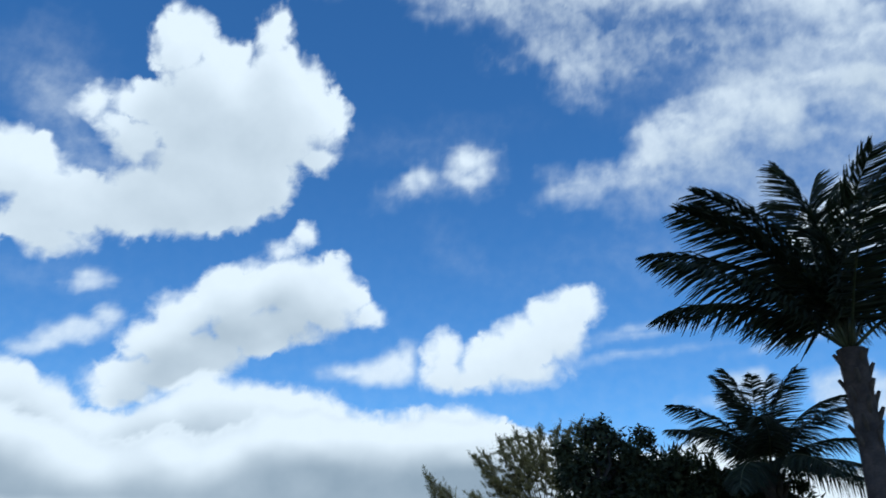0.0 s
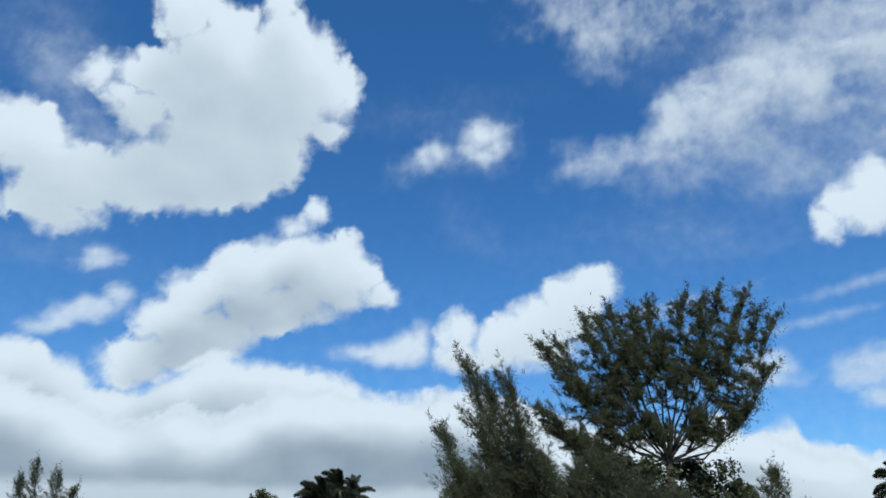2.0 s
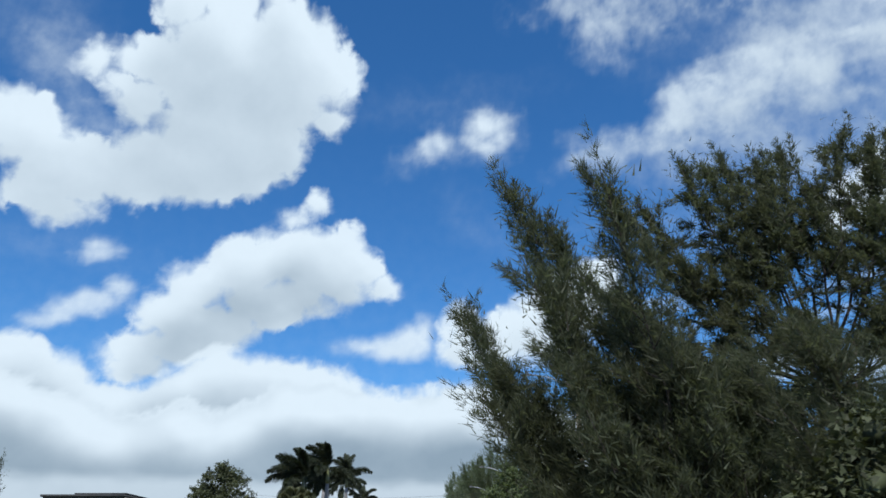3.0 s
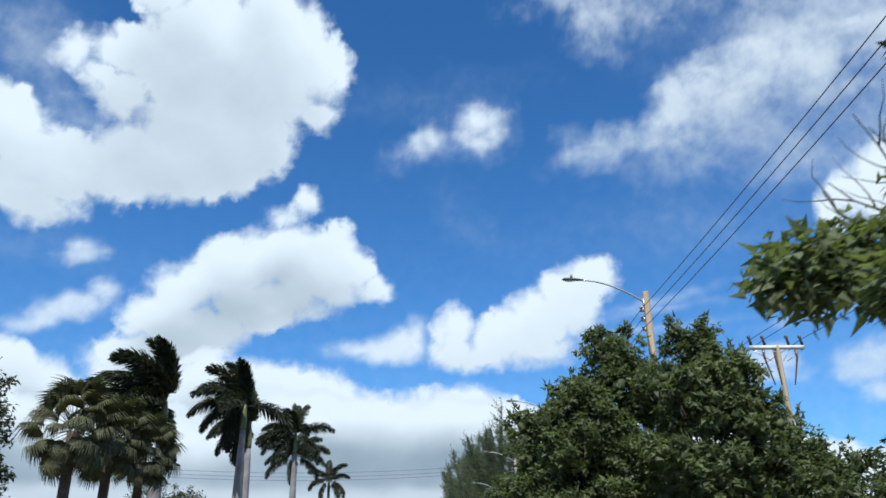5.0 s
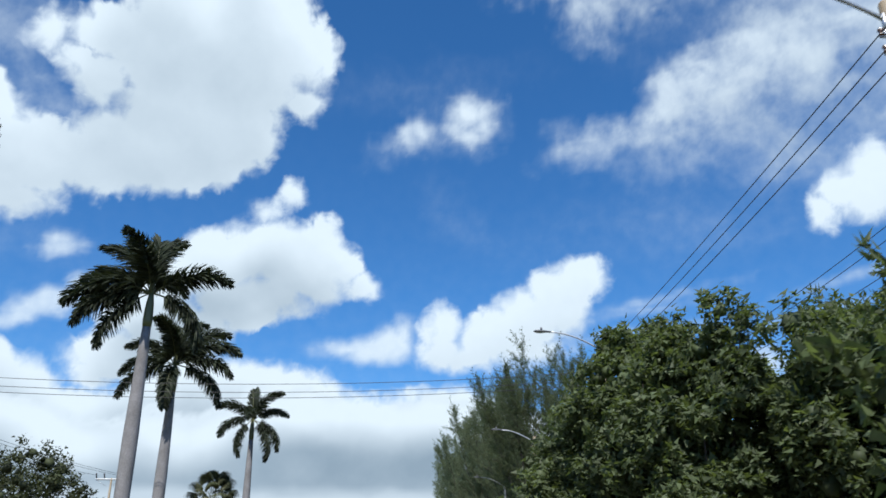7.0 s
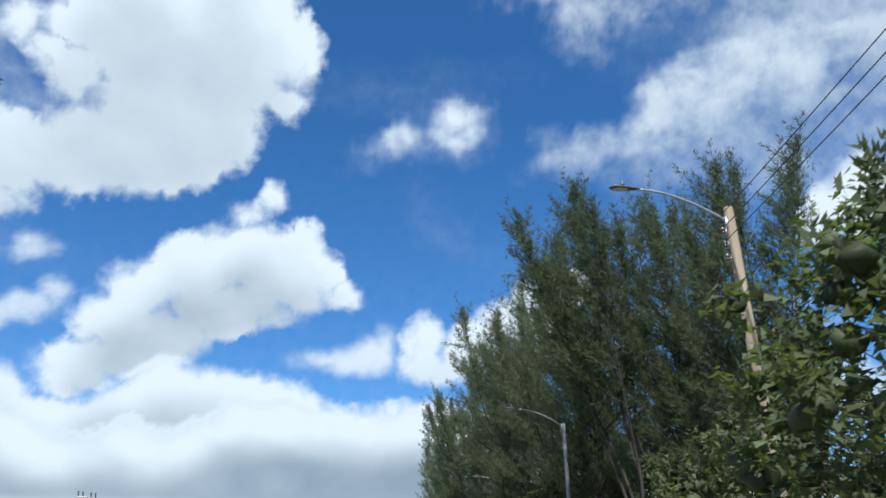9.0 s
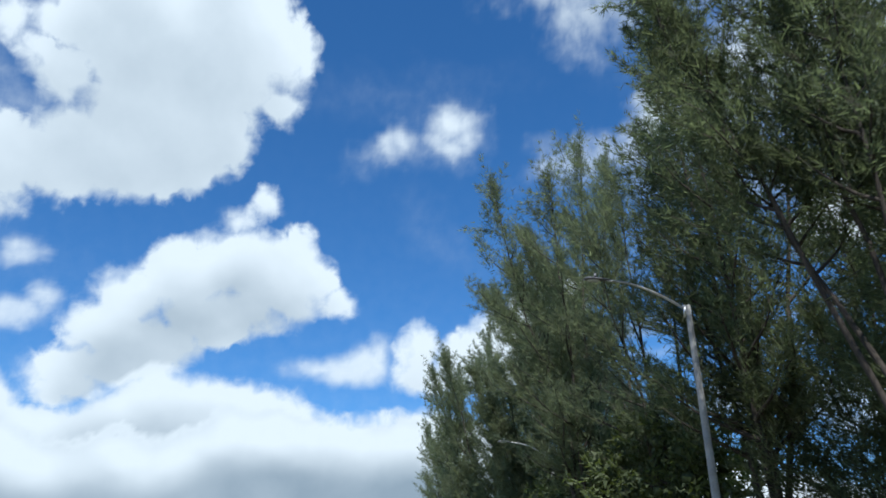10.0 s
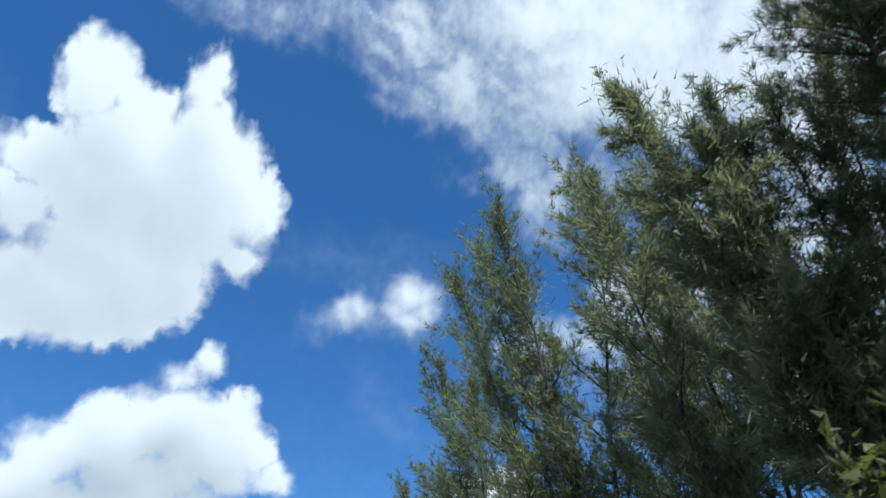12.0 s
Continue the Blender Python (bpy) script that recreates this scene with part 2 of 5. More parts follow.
PUFFS = [(5.0, 32.9, 1.7, 0.9, 0), (6.2, 32.1, 0.8, 0.9, 0), (3.9, 32.2, 0.8, 0.6, 0), (5.2, 31.4, 0.9, 0.5, 0), (0.8, 31.3, 0.9, 0.6, 0), (-0.3, 31.0, 0.8, 0.5, 0)]
PUFF_VEIL = [(-0.5, 30.8, 2.5, 1.1, 15), (2.5, 31.9, 2.1, 0.8, 0), (-1.2, 29.9, 1.3, 0.6, 20), (4.9, 32.4, 3.0, 1.9, 0)]
VEIL_RIGHT = [
    (36.6, 34.8, 4.2, 2.6, 0), (32.4, 33.4, 3.2, 1.8, 20), (28.2, 33.6, 3.2, 1.8, 30), (24.9, 33.3, 2.3, 1.6, 30),
    (22.0, 32.1, 2.2, 1.8, 40), (19.5, 30.6, 2.1, 1.3, 40), (17.4, 29.6, 2.8, 0.6, 8), (15.5, 29.9, 1.2, 0.4, 0),
    (39.4, 34.6, 3.2, 4.3, 0),
    (43.6, 31.8, 3.7, 4.4, 0), (26.5, 32.3, 2.6, 1.0, 30)]
VEIL_RIGHT_THIN = [
    (32.6, 30.6, 3.6, 2.8, 0), (39.4, 30.2, 4.0, 3.0, 0), (21.7, 29.3, 1.8, 0.8, 0), (41.7, 27.7, 3.7, 1.4, 0),
    (26.5, 30.3, 4.7, 2.5, 10), (30.6, 27.7, 4.7, 2.0, 0), (30.6, 35.4, 5.1, 2.4, 20), (36.5, 28.6, 2.8, 2.3, 0),
    (23.7, 28.2, 3.9, 0.8, 0), (13.6, 30.1, 1.3, 1.0, 0)]
CUMULUS_RIGHT = [
    (34.6, 24.5, 2.0, 1.9, 0), (32.7, 23.9, 1.7, 1.7, 0), (31.3, 22.7, 1.1, 1.3, 0), (34.3, 22.7, 2.1, 1.6, 0),
    (36.8, 23.2, 2.0, 2.2, 0), (38.3, 21.6, 1.9, 1.8, 0)]
VEIL_TOP = [
    (13.0, 41.7, 3.3, 1.3, 0), (19.7, 39.7, 4.1, 1.3, 0), (24.4, 39.6, 4.4, 1.2, 0), (28.9, 39.2, 4.1, 1.1, 0),
    (18.8, 42.6, 6.4, 1.3, 0), (15.0, 44.3, 5.0, 1.2, 0), (23.0, 43.4, 6.0, 1.6, 0)]
VEIL_SPOT = [(15.7, 39.4, 1.8, 1.5, 0), (13.6, 41.4, 1.2, 0.8, 0), (15.9, 38.0, 1.3, 0.7, 0), (17.6, 40.2, 1.4, 0.7, 0)]
VEIL_HIGH = [
    (2.5, 49.3, 5.8, 2.3, 0), (8.4, 46.6, 6.2, 2.4, 0), (14.6, 47.7, 8.5, 3.0, 0), (20.3, 45.8, 6.3, 2.0, 0),
    (-3.3, 49.6, 3.0, 0.9, 0), (19.4, 50.4, 11.6, 3.1, 0),
    (-13.9, 48.0, 2.5, 0.5, 0), (12.8, 54.4, 18.4, 2.0, 0), (37.3, 54.1, 25.8, 4.8, 0)]
VEIL_BRIGHT = [
    (25.4, 48.1, 8.6, 3.8, 0), (31.2, 45.0, 7.2, 3.0, 0), (21.9, 51.3, 12.7, 2.4, 0), (38.8, 42.0, 5.8, 3.6, 0),
    (39.6, 46.3, 8.9, 5.0, 0)]
NOTCH = [(-31.5, 33.7, 2.5, 2.4, 0), (-31.0, 29.9, 2.1, 1.7, 0), (-28.3, 29.8, 2.6, 1.2, 0), (-30.1, 32.3, 2.2, 1.4, 0)]
HAZE = [
    (30.5, 28.7, 7.0, 3.3, 0), (-33.7, 35.4, 4.3, 3.1, 0), (26.3, 37.2, 6.9, 2.5, 0), (-1.6, 34.6, 3.2, 0.5, 5),
    (4.0, 25.0, 1.3, 0.5, -40), (-30.0, 20.7, 2.9, 0.6, 0), (23.4, 23.6, 9.2, 1.7, 0)]
FAR_RIGHT = [
    (25.0, 13.1, 1.6, 0.8, 0), (30.8, 12.3, 2.1, 1.0, 0), (32.2, 12.9, 1.3, 0.8, 0), (32.0, 10.8, 1.1, 0.7, 0),
    (34.1, 11.7, 1.9, 1.4, 0), (24.3, 12.2, 2.2, 0.4, 0)]
STREAKS = [
    (18.5, 18.3, 3.2, 0.3, 9), (17.6, 17.7, 2.6, 0.2, 4), (16.8, 16.2, 3.0, 0.2, 2), (31.7, 18.1, 2.3, 0.2, 8), (29.0, 16.0, 1.9, 0.2, 8)]
# the long bank over the horizon: azimuth and height of its skyline
BANK = [
    (-38.0, 13.1), (-30.7, 15.0), (-29.0, 15.1), (-27.2, 13.9), (-25.4, 13.7), (-24.0, 11.8), (-21.2, 11.7), (-19.2, 13.3),
    (-16.6, 14.8), (-12.3, 14.5), (-8.4, 14.4), (-5.7, 13.2), (-2.2, 12.4), (2.2, 12.9), (6.5, 12.3), (9.0, 10.7),
    (14.7, 9.5), (18.3, 9.2), (19.8, 9.9), (21.2, 10.6), (22.5, 8.8), (25.8, 9.6), (26.7, 7.9), (29.4, 7.4), (33.1, 6.6), (38.4, 6.6)]
BANK_FRONT = [
    (-37.0, 9.7), (-29.8, 11.6), (-26.9, 10.8), (-22.2, 9.2), (-17.5, 10.7), (-13.5, 10.7), (-10.8, 12.4), (-5.7, 12.8),
    (-1.3, 11.9), (2.2, 12.3), (6.5, 11.8), (10.5, 8.8), (18.1, 8.1), (21.0, 9.1), (26.0, 8.0), (32.2, 5.4), (38.0, 5.4)]
BANK_FAR = [(-60, 4.5), (-30, 5.5), (-20, 5.6), (-8, 5.9), (2, 5.6), (15, 5.8), (40, 5.0), (60, 4.5)]
LATTICE = np.random.default_rng(5).random((512, 512))


def value_noise(x, y):
    i, j = np.floor(x).astype(int), np.floor(y).astype(int)
    u, v = x - i, y - j
    u, v = u * u * (3 - 2 * u), v * v * (3 - 2 * v)
    i, j, k, m = i % 512, j % 512, (i + 1) % 512, (j + 1) % 512
    return (LATTICE[i, j] * (1 - u) + LATTICE[k, j] * u) * (1 - v) + (LATTICE[i, m] * (1 - u) + LATTICE[k, m] * u) * v


def fbm(x, y, octaves=4, shift=0.0):
    total, size, norm = 0, 1.0, 0
    for n in range(octaves):
        total = total + size * value_noise(x * 2**n + shift + 17 * n, y * 2**n + 31 * n + shift)
        norm += size
        size *= 0.55
    return total / norm


def billow(x, y, octaves=4, shift=0.0):
    """Round-topped bumps with sharp creases, as on the crown of a cumulus."""
    total, size, norm = 0, 1.0, 0
    for n in range(octaves):
        total = total + size * (1 - np.abs(2 * value_noise(x * 2**n + shift + 17 * n, y * 2**n + 31 * n) - 1) * 1.6)
        norm += size
        size *= 0.5
    return total / norm


def smooth(x, lo, hi):
    x = np.clip((x - lo) / (hi - lo), 0, 1)
    return x * x * (3 - 2 * x)


def blur(x, k):
    """A mean over 2 k + 1 neighbours each way, twice."""
    for axis in (0, 1, 0, 1):
        pad = np.pad(x, [(k + 1, k) if n == axis else (0, 0) for n in (0, 1)], mode="edge")
        c = np.cumsum(pad, axis=axis)
        n = x.shape[axis]
        x = (np.take(c, range(2 * k + 1, 2 * k + 1 + n), axis) - np.take(c, range(n), axis)) / (2 * k + 1)
    return x


def cloud_field(az, el):
    """For arrays of azimuth and height in degrees: cover of the thin veils, distance into the thick clouds, and brightness (0 to 1)."""
    de, da0 = np.gradient(el[0])[None, :], np.gradient(az[:, 0])[:, None]
    # the rest of the sky, out of sight: scattered clouds of the same kind
    away = np.maximum(smooth(np.abs(az - 3), 44, 56), smooth(el, 58, 66))
    thin = 0.42 * np.exp(-np.maximum(el, 0) / 7.0) * (1 - away)
    # added unseen clouds: noise turned to shade the road's start, clear the sun beyond
    thick = np.where(away > 0.02, 12 * (fbm(((az + 163) % 360 - 180) / 14, el / 7, 5, 3) - 0.575 - 0.05 * smooth(el, 52, 62)) - 4 * (1 - away), -3.0)
    light = np.full_like(az, 0.85)

    def lay(puffs, soft, opacity, rough, dark, seed, ragged=0.0, deep=7.5, tone=1.0, grain=1.0):
        nonlocal thin, thick, light
        wa = az + rough * 1.5 * (fbm(az / 3.2, el / 3.2, 3, seed) - 0.5) + rough * 0.8 * (fbm(az / 1.0, el / 1.0, 4, seed + 40) - 0.5)
        we = el + rough * 1.3 * (fbm(az / 3.2, el / 3.2, 3, seed + 9) - 0.5) + rough * 0.7 * (fbm(az / 1.0, el / 1.0, 4, seed + 53) - 0.5)
        field = np.full_like(az, -9.0)
        if len(puffs[0]) == 2:
            field = np.minimum(np.interp(wa, [p[0] for p in puffs], [p[1] for p in puffs]) - we, 3.0)
        else:
            for a, e, ra, re, tilt in puffs:
                c, s = math.cos(radians(tilt)), math.sin(radians(tilt))
                k = math.cos(radians(e))
                da, dh = (wa - a) * k, we - e
                rho = np.sqrt(((da * c + dh * s) / (ra * k)) ** 2 + ((dh * c - da * s) / re) ** 2)
                field = np.maximum(field, (1 - rho) * min(ra * k, re))
        # round heads, large ones with small ones on them
        field = field + rough * (0.34 * (billow(az / 2.3, el / 1.9, 3, seed + 5) - 0.35) + 0.16 * (billow(az / 0.8, el / 0.7, 3, seed + 6) - 0.35))
        # light comes from above: what has much cloud over it is darker
        over = np.cumsum((smooth(field, -0.3, 0.9) * de)[:, ::-1], axis=1)[:, ::-1]
        over = blur(np.minimum(over, deep * (0.47 + 0.32 * np.clip(field, 0, 3))), 5)
        lit = 1 - dark * smooth(over + 0.35 * deep * (fbm(az / 4.0, el / 2.6, 3, seed + 70) - 0.5), 0.16 * deep, deep)
        # relief: round heaps that face the light are brighter, the folds between them darker
        heap = np.sqrt(np.clip(field, 0, 6) + 0.02) * 1.1 + 0.7 * (billow(az / 4.2, el / 3.0, 4, seed + 15) - 0.35) * smooth(field, -0.2, 1.0)
        ga, ge = np.gradient(heap, axis=0) / da0, np.gradient(heap, axis=1) / np.maximum(de, 1e-6)
        facing = (-0.35 * ga - 0.75 * ge + 0.6) / np.sqrt(1 + ga**2 + ge**2)
        fold = blur(heap, 8) - heap
        relief = 0.24 * np.clip(facing - 0.55, -0.8, 0.4) - 0.28 * np.clip(fold, 0, 0.8)
        lit = lit + grain * (0.25 + dark) * blur(relief, 3) * smooth(field, -0.1, 0.5)
        lit = lit * tone
        if opacity < 0.97:
            a = smooth(field, -soft, soft) * opacity
            a = a * (1 - ragged * smooth(fbm(wa / 3.6 + 0.25 * el, we / 1.7, 5, seed + 21), 0.34, 0.68))
            light = lit * a + light * (1 - a)
            thin = a + thin * (1 - a)
        else:
            a = smooth(field, -0.45, 0.1)
            light = lit * a + light * (1 - a)
            thick = np.maximum(thick, field)

    lay(HAZE, 2.2, 0.10, 1.8, 0.3, 7, 0.5, tone=0.7)
    lay(VEIL_HIGH, 1.8, 0.85, 1.5, 0.3, 11, 0.6, tone=0.93)
    lay(VEIL_BRIGHT, 1.8, 0.94, 1.2, 0.1, 13, 0.12)
    lay(VEIL_TOP, 1.3, 0.42, 2.2, 0.35, 23, 0.85, tone=0.5)
    lay(VEIL_SPOT, 1.2, 0.55, 2.0, 0.2, 27, 0.5, tone=0.85)
    lay(VEIL_RIGHT_THIN, 1.6, 0.42, 1.6, 0.3, 39, 0.6, tone=0.55)
    lay(VEIL_RIGHT, 1.1, 0.84, 1.4, 0.4, 37, 0.4, tone=0.84)
    lay(STREAKS, 0.4, 0.42, 0.6, 0.1, 41, 0.3)
    lay(PUFF_VEIL, 1.0, 0.30, 1.4, 0.2, 45, 0.6, tone=0.75)
    lay(PUFFS, 0.75, 0.92, 1.1, 0.15, 47, 0.35)
    lay(FAR_RIGHT, 0.5, 0.7, 0.9, 0.4, 49, 0.2, tone=0.85)
    lay(CUMULUS_LEFT, 0.5, 0.78, 0.9, 0.3, 59, 0.2)
    lay(CUMULUS_RIGHT, 0, 1.0, 0.8, 0.20, 53)
    lay(NOTCH, 1.4, 0.30, 1.6, 0.3, 91, 0.5, tone=0.8)
    lay(BANK_FAR, 0, 1.0, 0.4, 0.2, 83, deep=5.0, tone=0.86)
    lay(CUMULUS_SMALL, 0.6, 0.9, 0.6, 0.2, 69, 0.1, deep=3.0)
    lay(CUMULUS_LOW, 0, 1.0, 0.7, 0.30, 67, deep=5.0)
    lay(CUMULUS_MID, 0, 1.0, 0.9, 0.70, 71, deep=6.5, grain=1.0)
    lay(BANK, 0, 1.0, 0.8, 0.70, 63, deep=4.2, tone=0.93, grain=2.6)
    lay(BANK_FRONT, 0, 1.0, 1.4, 0.92, 61, deep=4.4, tone=0.92, grain=3.0)
    # a brighter strip under the grey base of the bank
    strip = smooth(el + 0.8 * (fbm(az / 3.0, el / 1.5, 3, 17) - 0.5), 6.2, 5.0) * (1 - away)
    light = light + (0.80 - light) * 0.7 * strip
    lay(CUMULUS_BIG + CUMULUS_HEADS, 0, 1.0, 1.1, 0.40, 79, grain=1.3)
    return np.clip(thin, 0, 1), np.clip(thick, -3, 4), np.clip(light, 0, 1)


def cloud_layer():
    a = np.radians(np.concatenate([np.arange(-180, -46, 3.0), np.arange(-46, 52, 0.25), np.arange(52, 181, 3.0)]))
    a[-1] = math.pi
    e = np.radians(np.concatenate([np.arange(-0.6, 60, 0.22), np.arange(60, 90.1, 2.0)]))
    az, el = np.meshgrid(a, e, indexing="ij")
    height = LAYER_HEIGHT + 110 * np.sin(az) / np.sqrt(np.sin(az) ** 2 + 0.03)
    k = 1 / np.sqrt((np.cos(el) / LAYER_RADIUS) ** 2 + (np.sin(el) / height) ** 2)
    v = np.stack([k * np.sin(az) * np.cos(el), LAYER_Y + k * np.cos(az) * np.cos(el), k * np.sin(el)], -1).reshape(-1, 3)
    i, j = np.meshgrid(np.arange(len(a) - 1), np.arange(len(e) - 1), indexing="ij")
    n = len(e)
    f = np.stack([i * n + j, i * n + j + 1, (i + 1) * n + j + 1, (i + 1) * n + j], -1).reshape(-1, 4)
    m = bpy.data.materials.new("cloud")
    m.use_nodes = True
    m.cycles.emission_sampling = "NONE"
    nn, l = m.node_tree.nodes, m.node_tree.links
    nn.remove(nn["Principled BSDF"])
    thin, thick, light, where = (nn.new("ShaderNodeAttribute") for _ in range(4))
    thin.attribute_name, thick.attribute_name, light.attribute_name, where.attribute_name = "thin", "thick", "light", "bearing"

    def maths(op, x, y, clamp=False):
        q = nn.new("ShaderNodeMath")
        q.operation, q.use_clamp = op, clamp
        for s, w in enumerate((x, y)):
            if isinstance(w, (int, float)):
                q.inputs[s].default_value = w
            else:
                l.new(w, q.inputs[s])
        return q.outputs[0]

    fine = nn.new("ShaderNodeTexNoise")
    fine.inputs["Scale"].default_value, fine.inputs["Detail"].default_value, fine.inputs["Roughness"].default_value = 1.0, 5, 0.5
    l.new(where.outputs["Vector"], fine.inputs["Vector"])
    wisp = maths("SUBTRACT", fine.outputs["Fac"], 0.5)
    edge = maths("MULTIPLY", thin.outputs["Fac"], maths("SUBTRACT", 1.0, thin.outputs["Fac"]))
    veil = maths("ADD", thin.outputs["Fac"], maths("MULTIPLY", maths("MULTIPLY", edge, 2.0), wisp), True)
    curl = nn.new("ShaderNodeTexNoise")
    curl.inputs["Scale"].default_value, curl.inputs["Detail"].default_value, curl.inputs["Roughness"].default_value = 0.9, 6, 0.55
    curl.inputs["Distortion"].default_value = 0.4
    l.new(where.outputs["Vector"], curl.inputs["Vector"])
    inside = maths("ADD", thick.outputs["Fac"], maths("MULTIPLY", maths("SUBTRACT", curl.outputs["Fac"], 0.5), 1.1))
    body = nn.new("ShaderNodeMapRange")
    body.interpolation_type = "SMOOTHSTEP"
    # some edges are crisp, others fray out
    patch = nn.new("ShaderNodeTexNoise")
    patch.inputs["Scale"].default_value, patch.inputs["Detail"].default_value = 0.33, 2
    l.new(where.outputs["Vector"], patch.inputs["Vector"])
    fray = maths("MULTIPLY", maths("SUBTRACT", patch.outputs["Fac"], 0.32, True), 2.2)
    l.new(maths("SUBTRACT", -0.16, maths("MULTIPLY", fray, 0.4)), body.inputs["From Min"])
    l.new(maths("ADD", 0.34, maths("MULTIPLY", fray, 1.2)), body.inputs["From Max"])
    l.new(inside, body.inputs["Value"])
    alpha = maths("SUBTRACT", 1.0, maths("MULTIPLY", maths("SUBTRACT", 1.0, veil), maths("SUBTRACT", 1.0, body.outputs[0])), True)
    bright = maths("ADD", light.outputs["Fac"], maths("MULTIPLY", wisp, 0.10), True)
    mix = nn.new("ShaderNodeMix")
    mix.data_type = "RGBA"
    mix.inputs[6].default_value, mix.inputs[7].default_value = CLOUD_GREY, CLOUD_WHITE
    l.new(bright, mix.inputs[0])
    glow, clear, blend = nn.new("ShaderNodeEmission"), nn.new("ShaderNodeBsdfTransparent"), nn.new("ShaderNodeMixShader")
    l.new(mix.outputs[2], glow.inputs["Color"])
    l.new(alpha, blend.inputs[0])
    l.new(clear.outputs[0], blend.inputs[1])
    l.new(glow.outputs[0], blend.inputs[2])
    l.new(blend.outputs[0], nn["Material Output"].inputs["Surface"])
    me = raw_mesh("backdrop", v, f, [m])
    me.shade_smooth()
    fields = cloud_field(np.degrees(az), np.degrees(el))
    for name, values in zip(("thin", "thick", "light"), fields):
        me.attributes.new(name, "FLOAT", "POINT").data.foreach_set("value", values.astype(np.float32).ravel())
    bearing = np.stack([np.degrees(az), np.degrees(el), 0 * az], -1).astype(np.float32)
    me.attributes.new("bearing", "FLOAT_VECTOR", "POINT").data.foreach_set("vector", bearing.ravel())
    tagged(new("backdrop", me), "blue sky with white cumulus clouds and grey bases", "sky", kind="structure")


CLOUD_WHITE, CLOUD_GREY = (0.62, 0.70, 0.745, 1), (0.23, 0.30, 0.36, 1)
cloud_layer()


# ---- ground, road, kerbs ----
def sheet(name, x0, y0, x1, y1, z, mat, label, category, step=0.0, bumps=0.0):
    s = Soup()
    if step:
        xs, ys = np.arange(x0, x1 + step / 2, step), np.arange(y0, y1 + step / 2, step)
        gx, gy = np.meshgrid(xs, ys, indexing="ij")
        gz = z + bumps * (fbm(gx / 9 + 200, gy / 9 + 200, 3) - 0.5)
        i, j = np.meshgrid(np.arange(len(xs) - 1), np.arange(len(ys) - 1), indexing="ij")
        k = len(ys)
        s.add(np.stack([gx, gy, gz], -1).reshape(-1, 3), np.stack([i * k + j, (i + 1) * k + j, (i + 1) * k + j + 1, i * k + j + 1], -1).reshape(-1, 4))
    else:
        s.add([(x0, y0, z), (x1, y0, z), (x1, y1, z), (x0, y1, z)], [(0, 1, 2, 3)])
    return tagged(new(name, s.mesh(name, mat)), label, category, kind="structure")


sheet("ground", -4800, -4800, 4800, 4800, -0.16, GRASS, "flat mown grass reaching to the horizon", "ground", 200.0, 0.0)
road = tagged(new("road", Soup().box(-5.6, -80, -0.15, 1.95, 420, 0.0).mesh("road", ASPHALT, False)), "worn dark asphalt road with two lanes", "road", kind="structure")
for kx, kn in ((-5.9, "kerb"), (1.95, "kerb")):
    tagged(new(kn, Soup().box(kx, -80, -0.15, kx + 0.3, 420, 0.13).mesh(kn, CONCRETE, False)), "pale concrete kerb along the asphalt road", "kerb", kind="structure")
tagged(new("pavement", Soup().box(2.25, -80, -0.15, 3.6, 420, 0.12).mesh("pavement", CONCRETE, False)), "pale concrete pavement beside the road", "pavement", kind="structure")
dash = Soup().box(-0.06, 0, 0.0, 0.06, 3.0, 0.006).mesh("lane_dash", PAINT, False)
for k in range(34):
    part("lane_dash", dash, road, "white painted lane dash", pose(-1.85, -70 + 12 * k, 0.002))


# ---- trees ----
WIND = np.array([-0.30, 0.05, 0.0])


def arc(p0, way, length, rise, n, rng, wob=0.05):
    """A bent limb from p0: it starts along way and turns up (rise > 0) or down."""
    pts, p, d = [np.array(p0, float)], np.array(p0, float), unit(way)
    for _ in range(n):
        d = unit(d + np.array([0, 0, rise / n]) + rng.normal(size=3) * wob)
        p = p + d * length / n
        pts.append(p)
    return np.array(pts)


def splinters(base, way, length, width, rng, face=None):
    """Needles and small leaves as triangles. All arguments are arrays over the pieces; face: which way a leaf looks."""
    half = unit(np.cross(way, rng.normal(size=way.shape) if face is None else face)) * (width * 0.5)[:, None]
    verts = np.stack([base + half, base - half, base + way * length[:, None]], 1).reshape(-1, 3)
    return verts, np.arange(len(verts)).reshape(-1, 3)


def along(line, u):
    """The point at the part u (0 to 1) of a bent line."""
    k = len(line) - 1
    return np.array([np.interp(u * k, range(k + 1), line[:, c]) for c in range(3)])


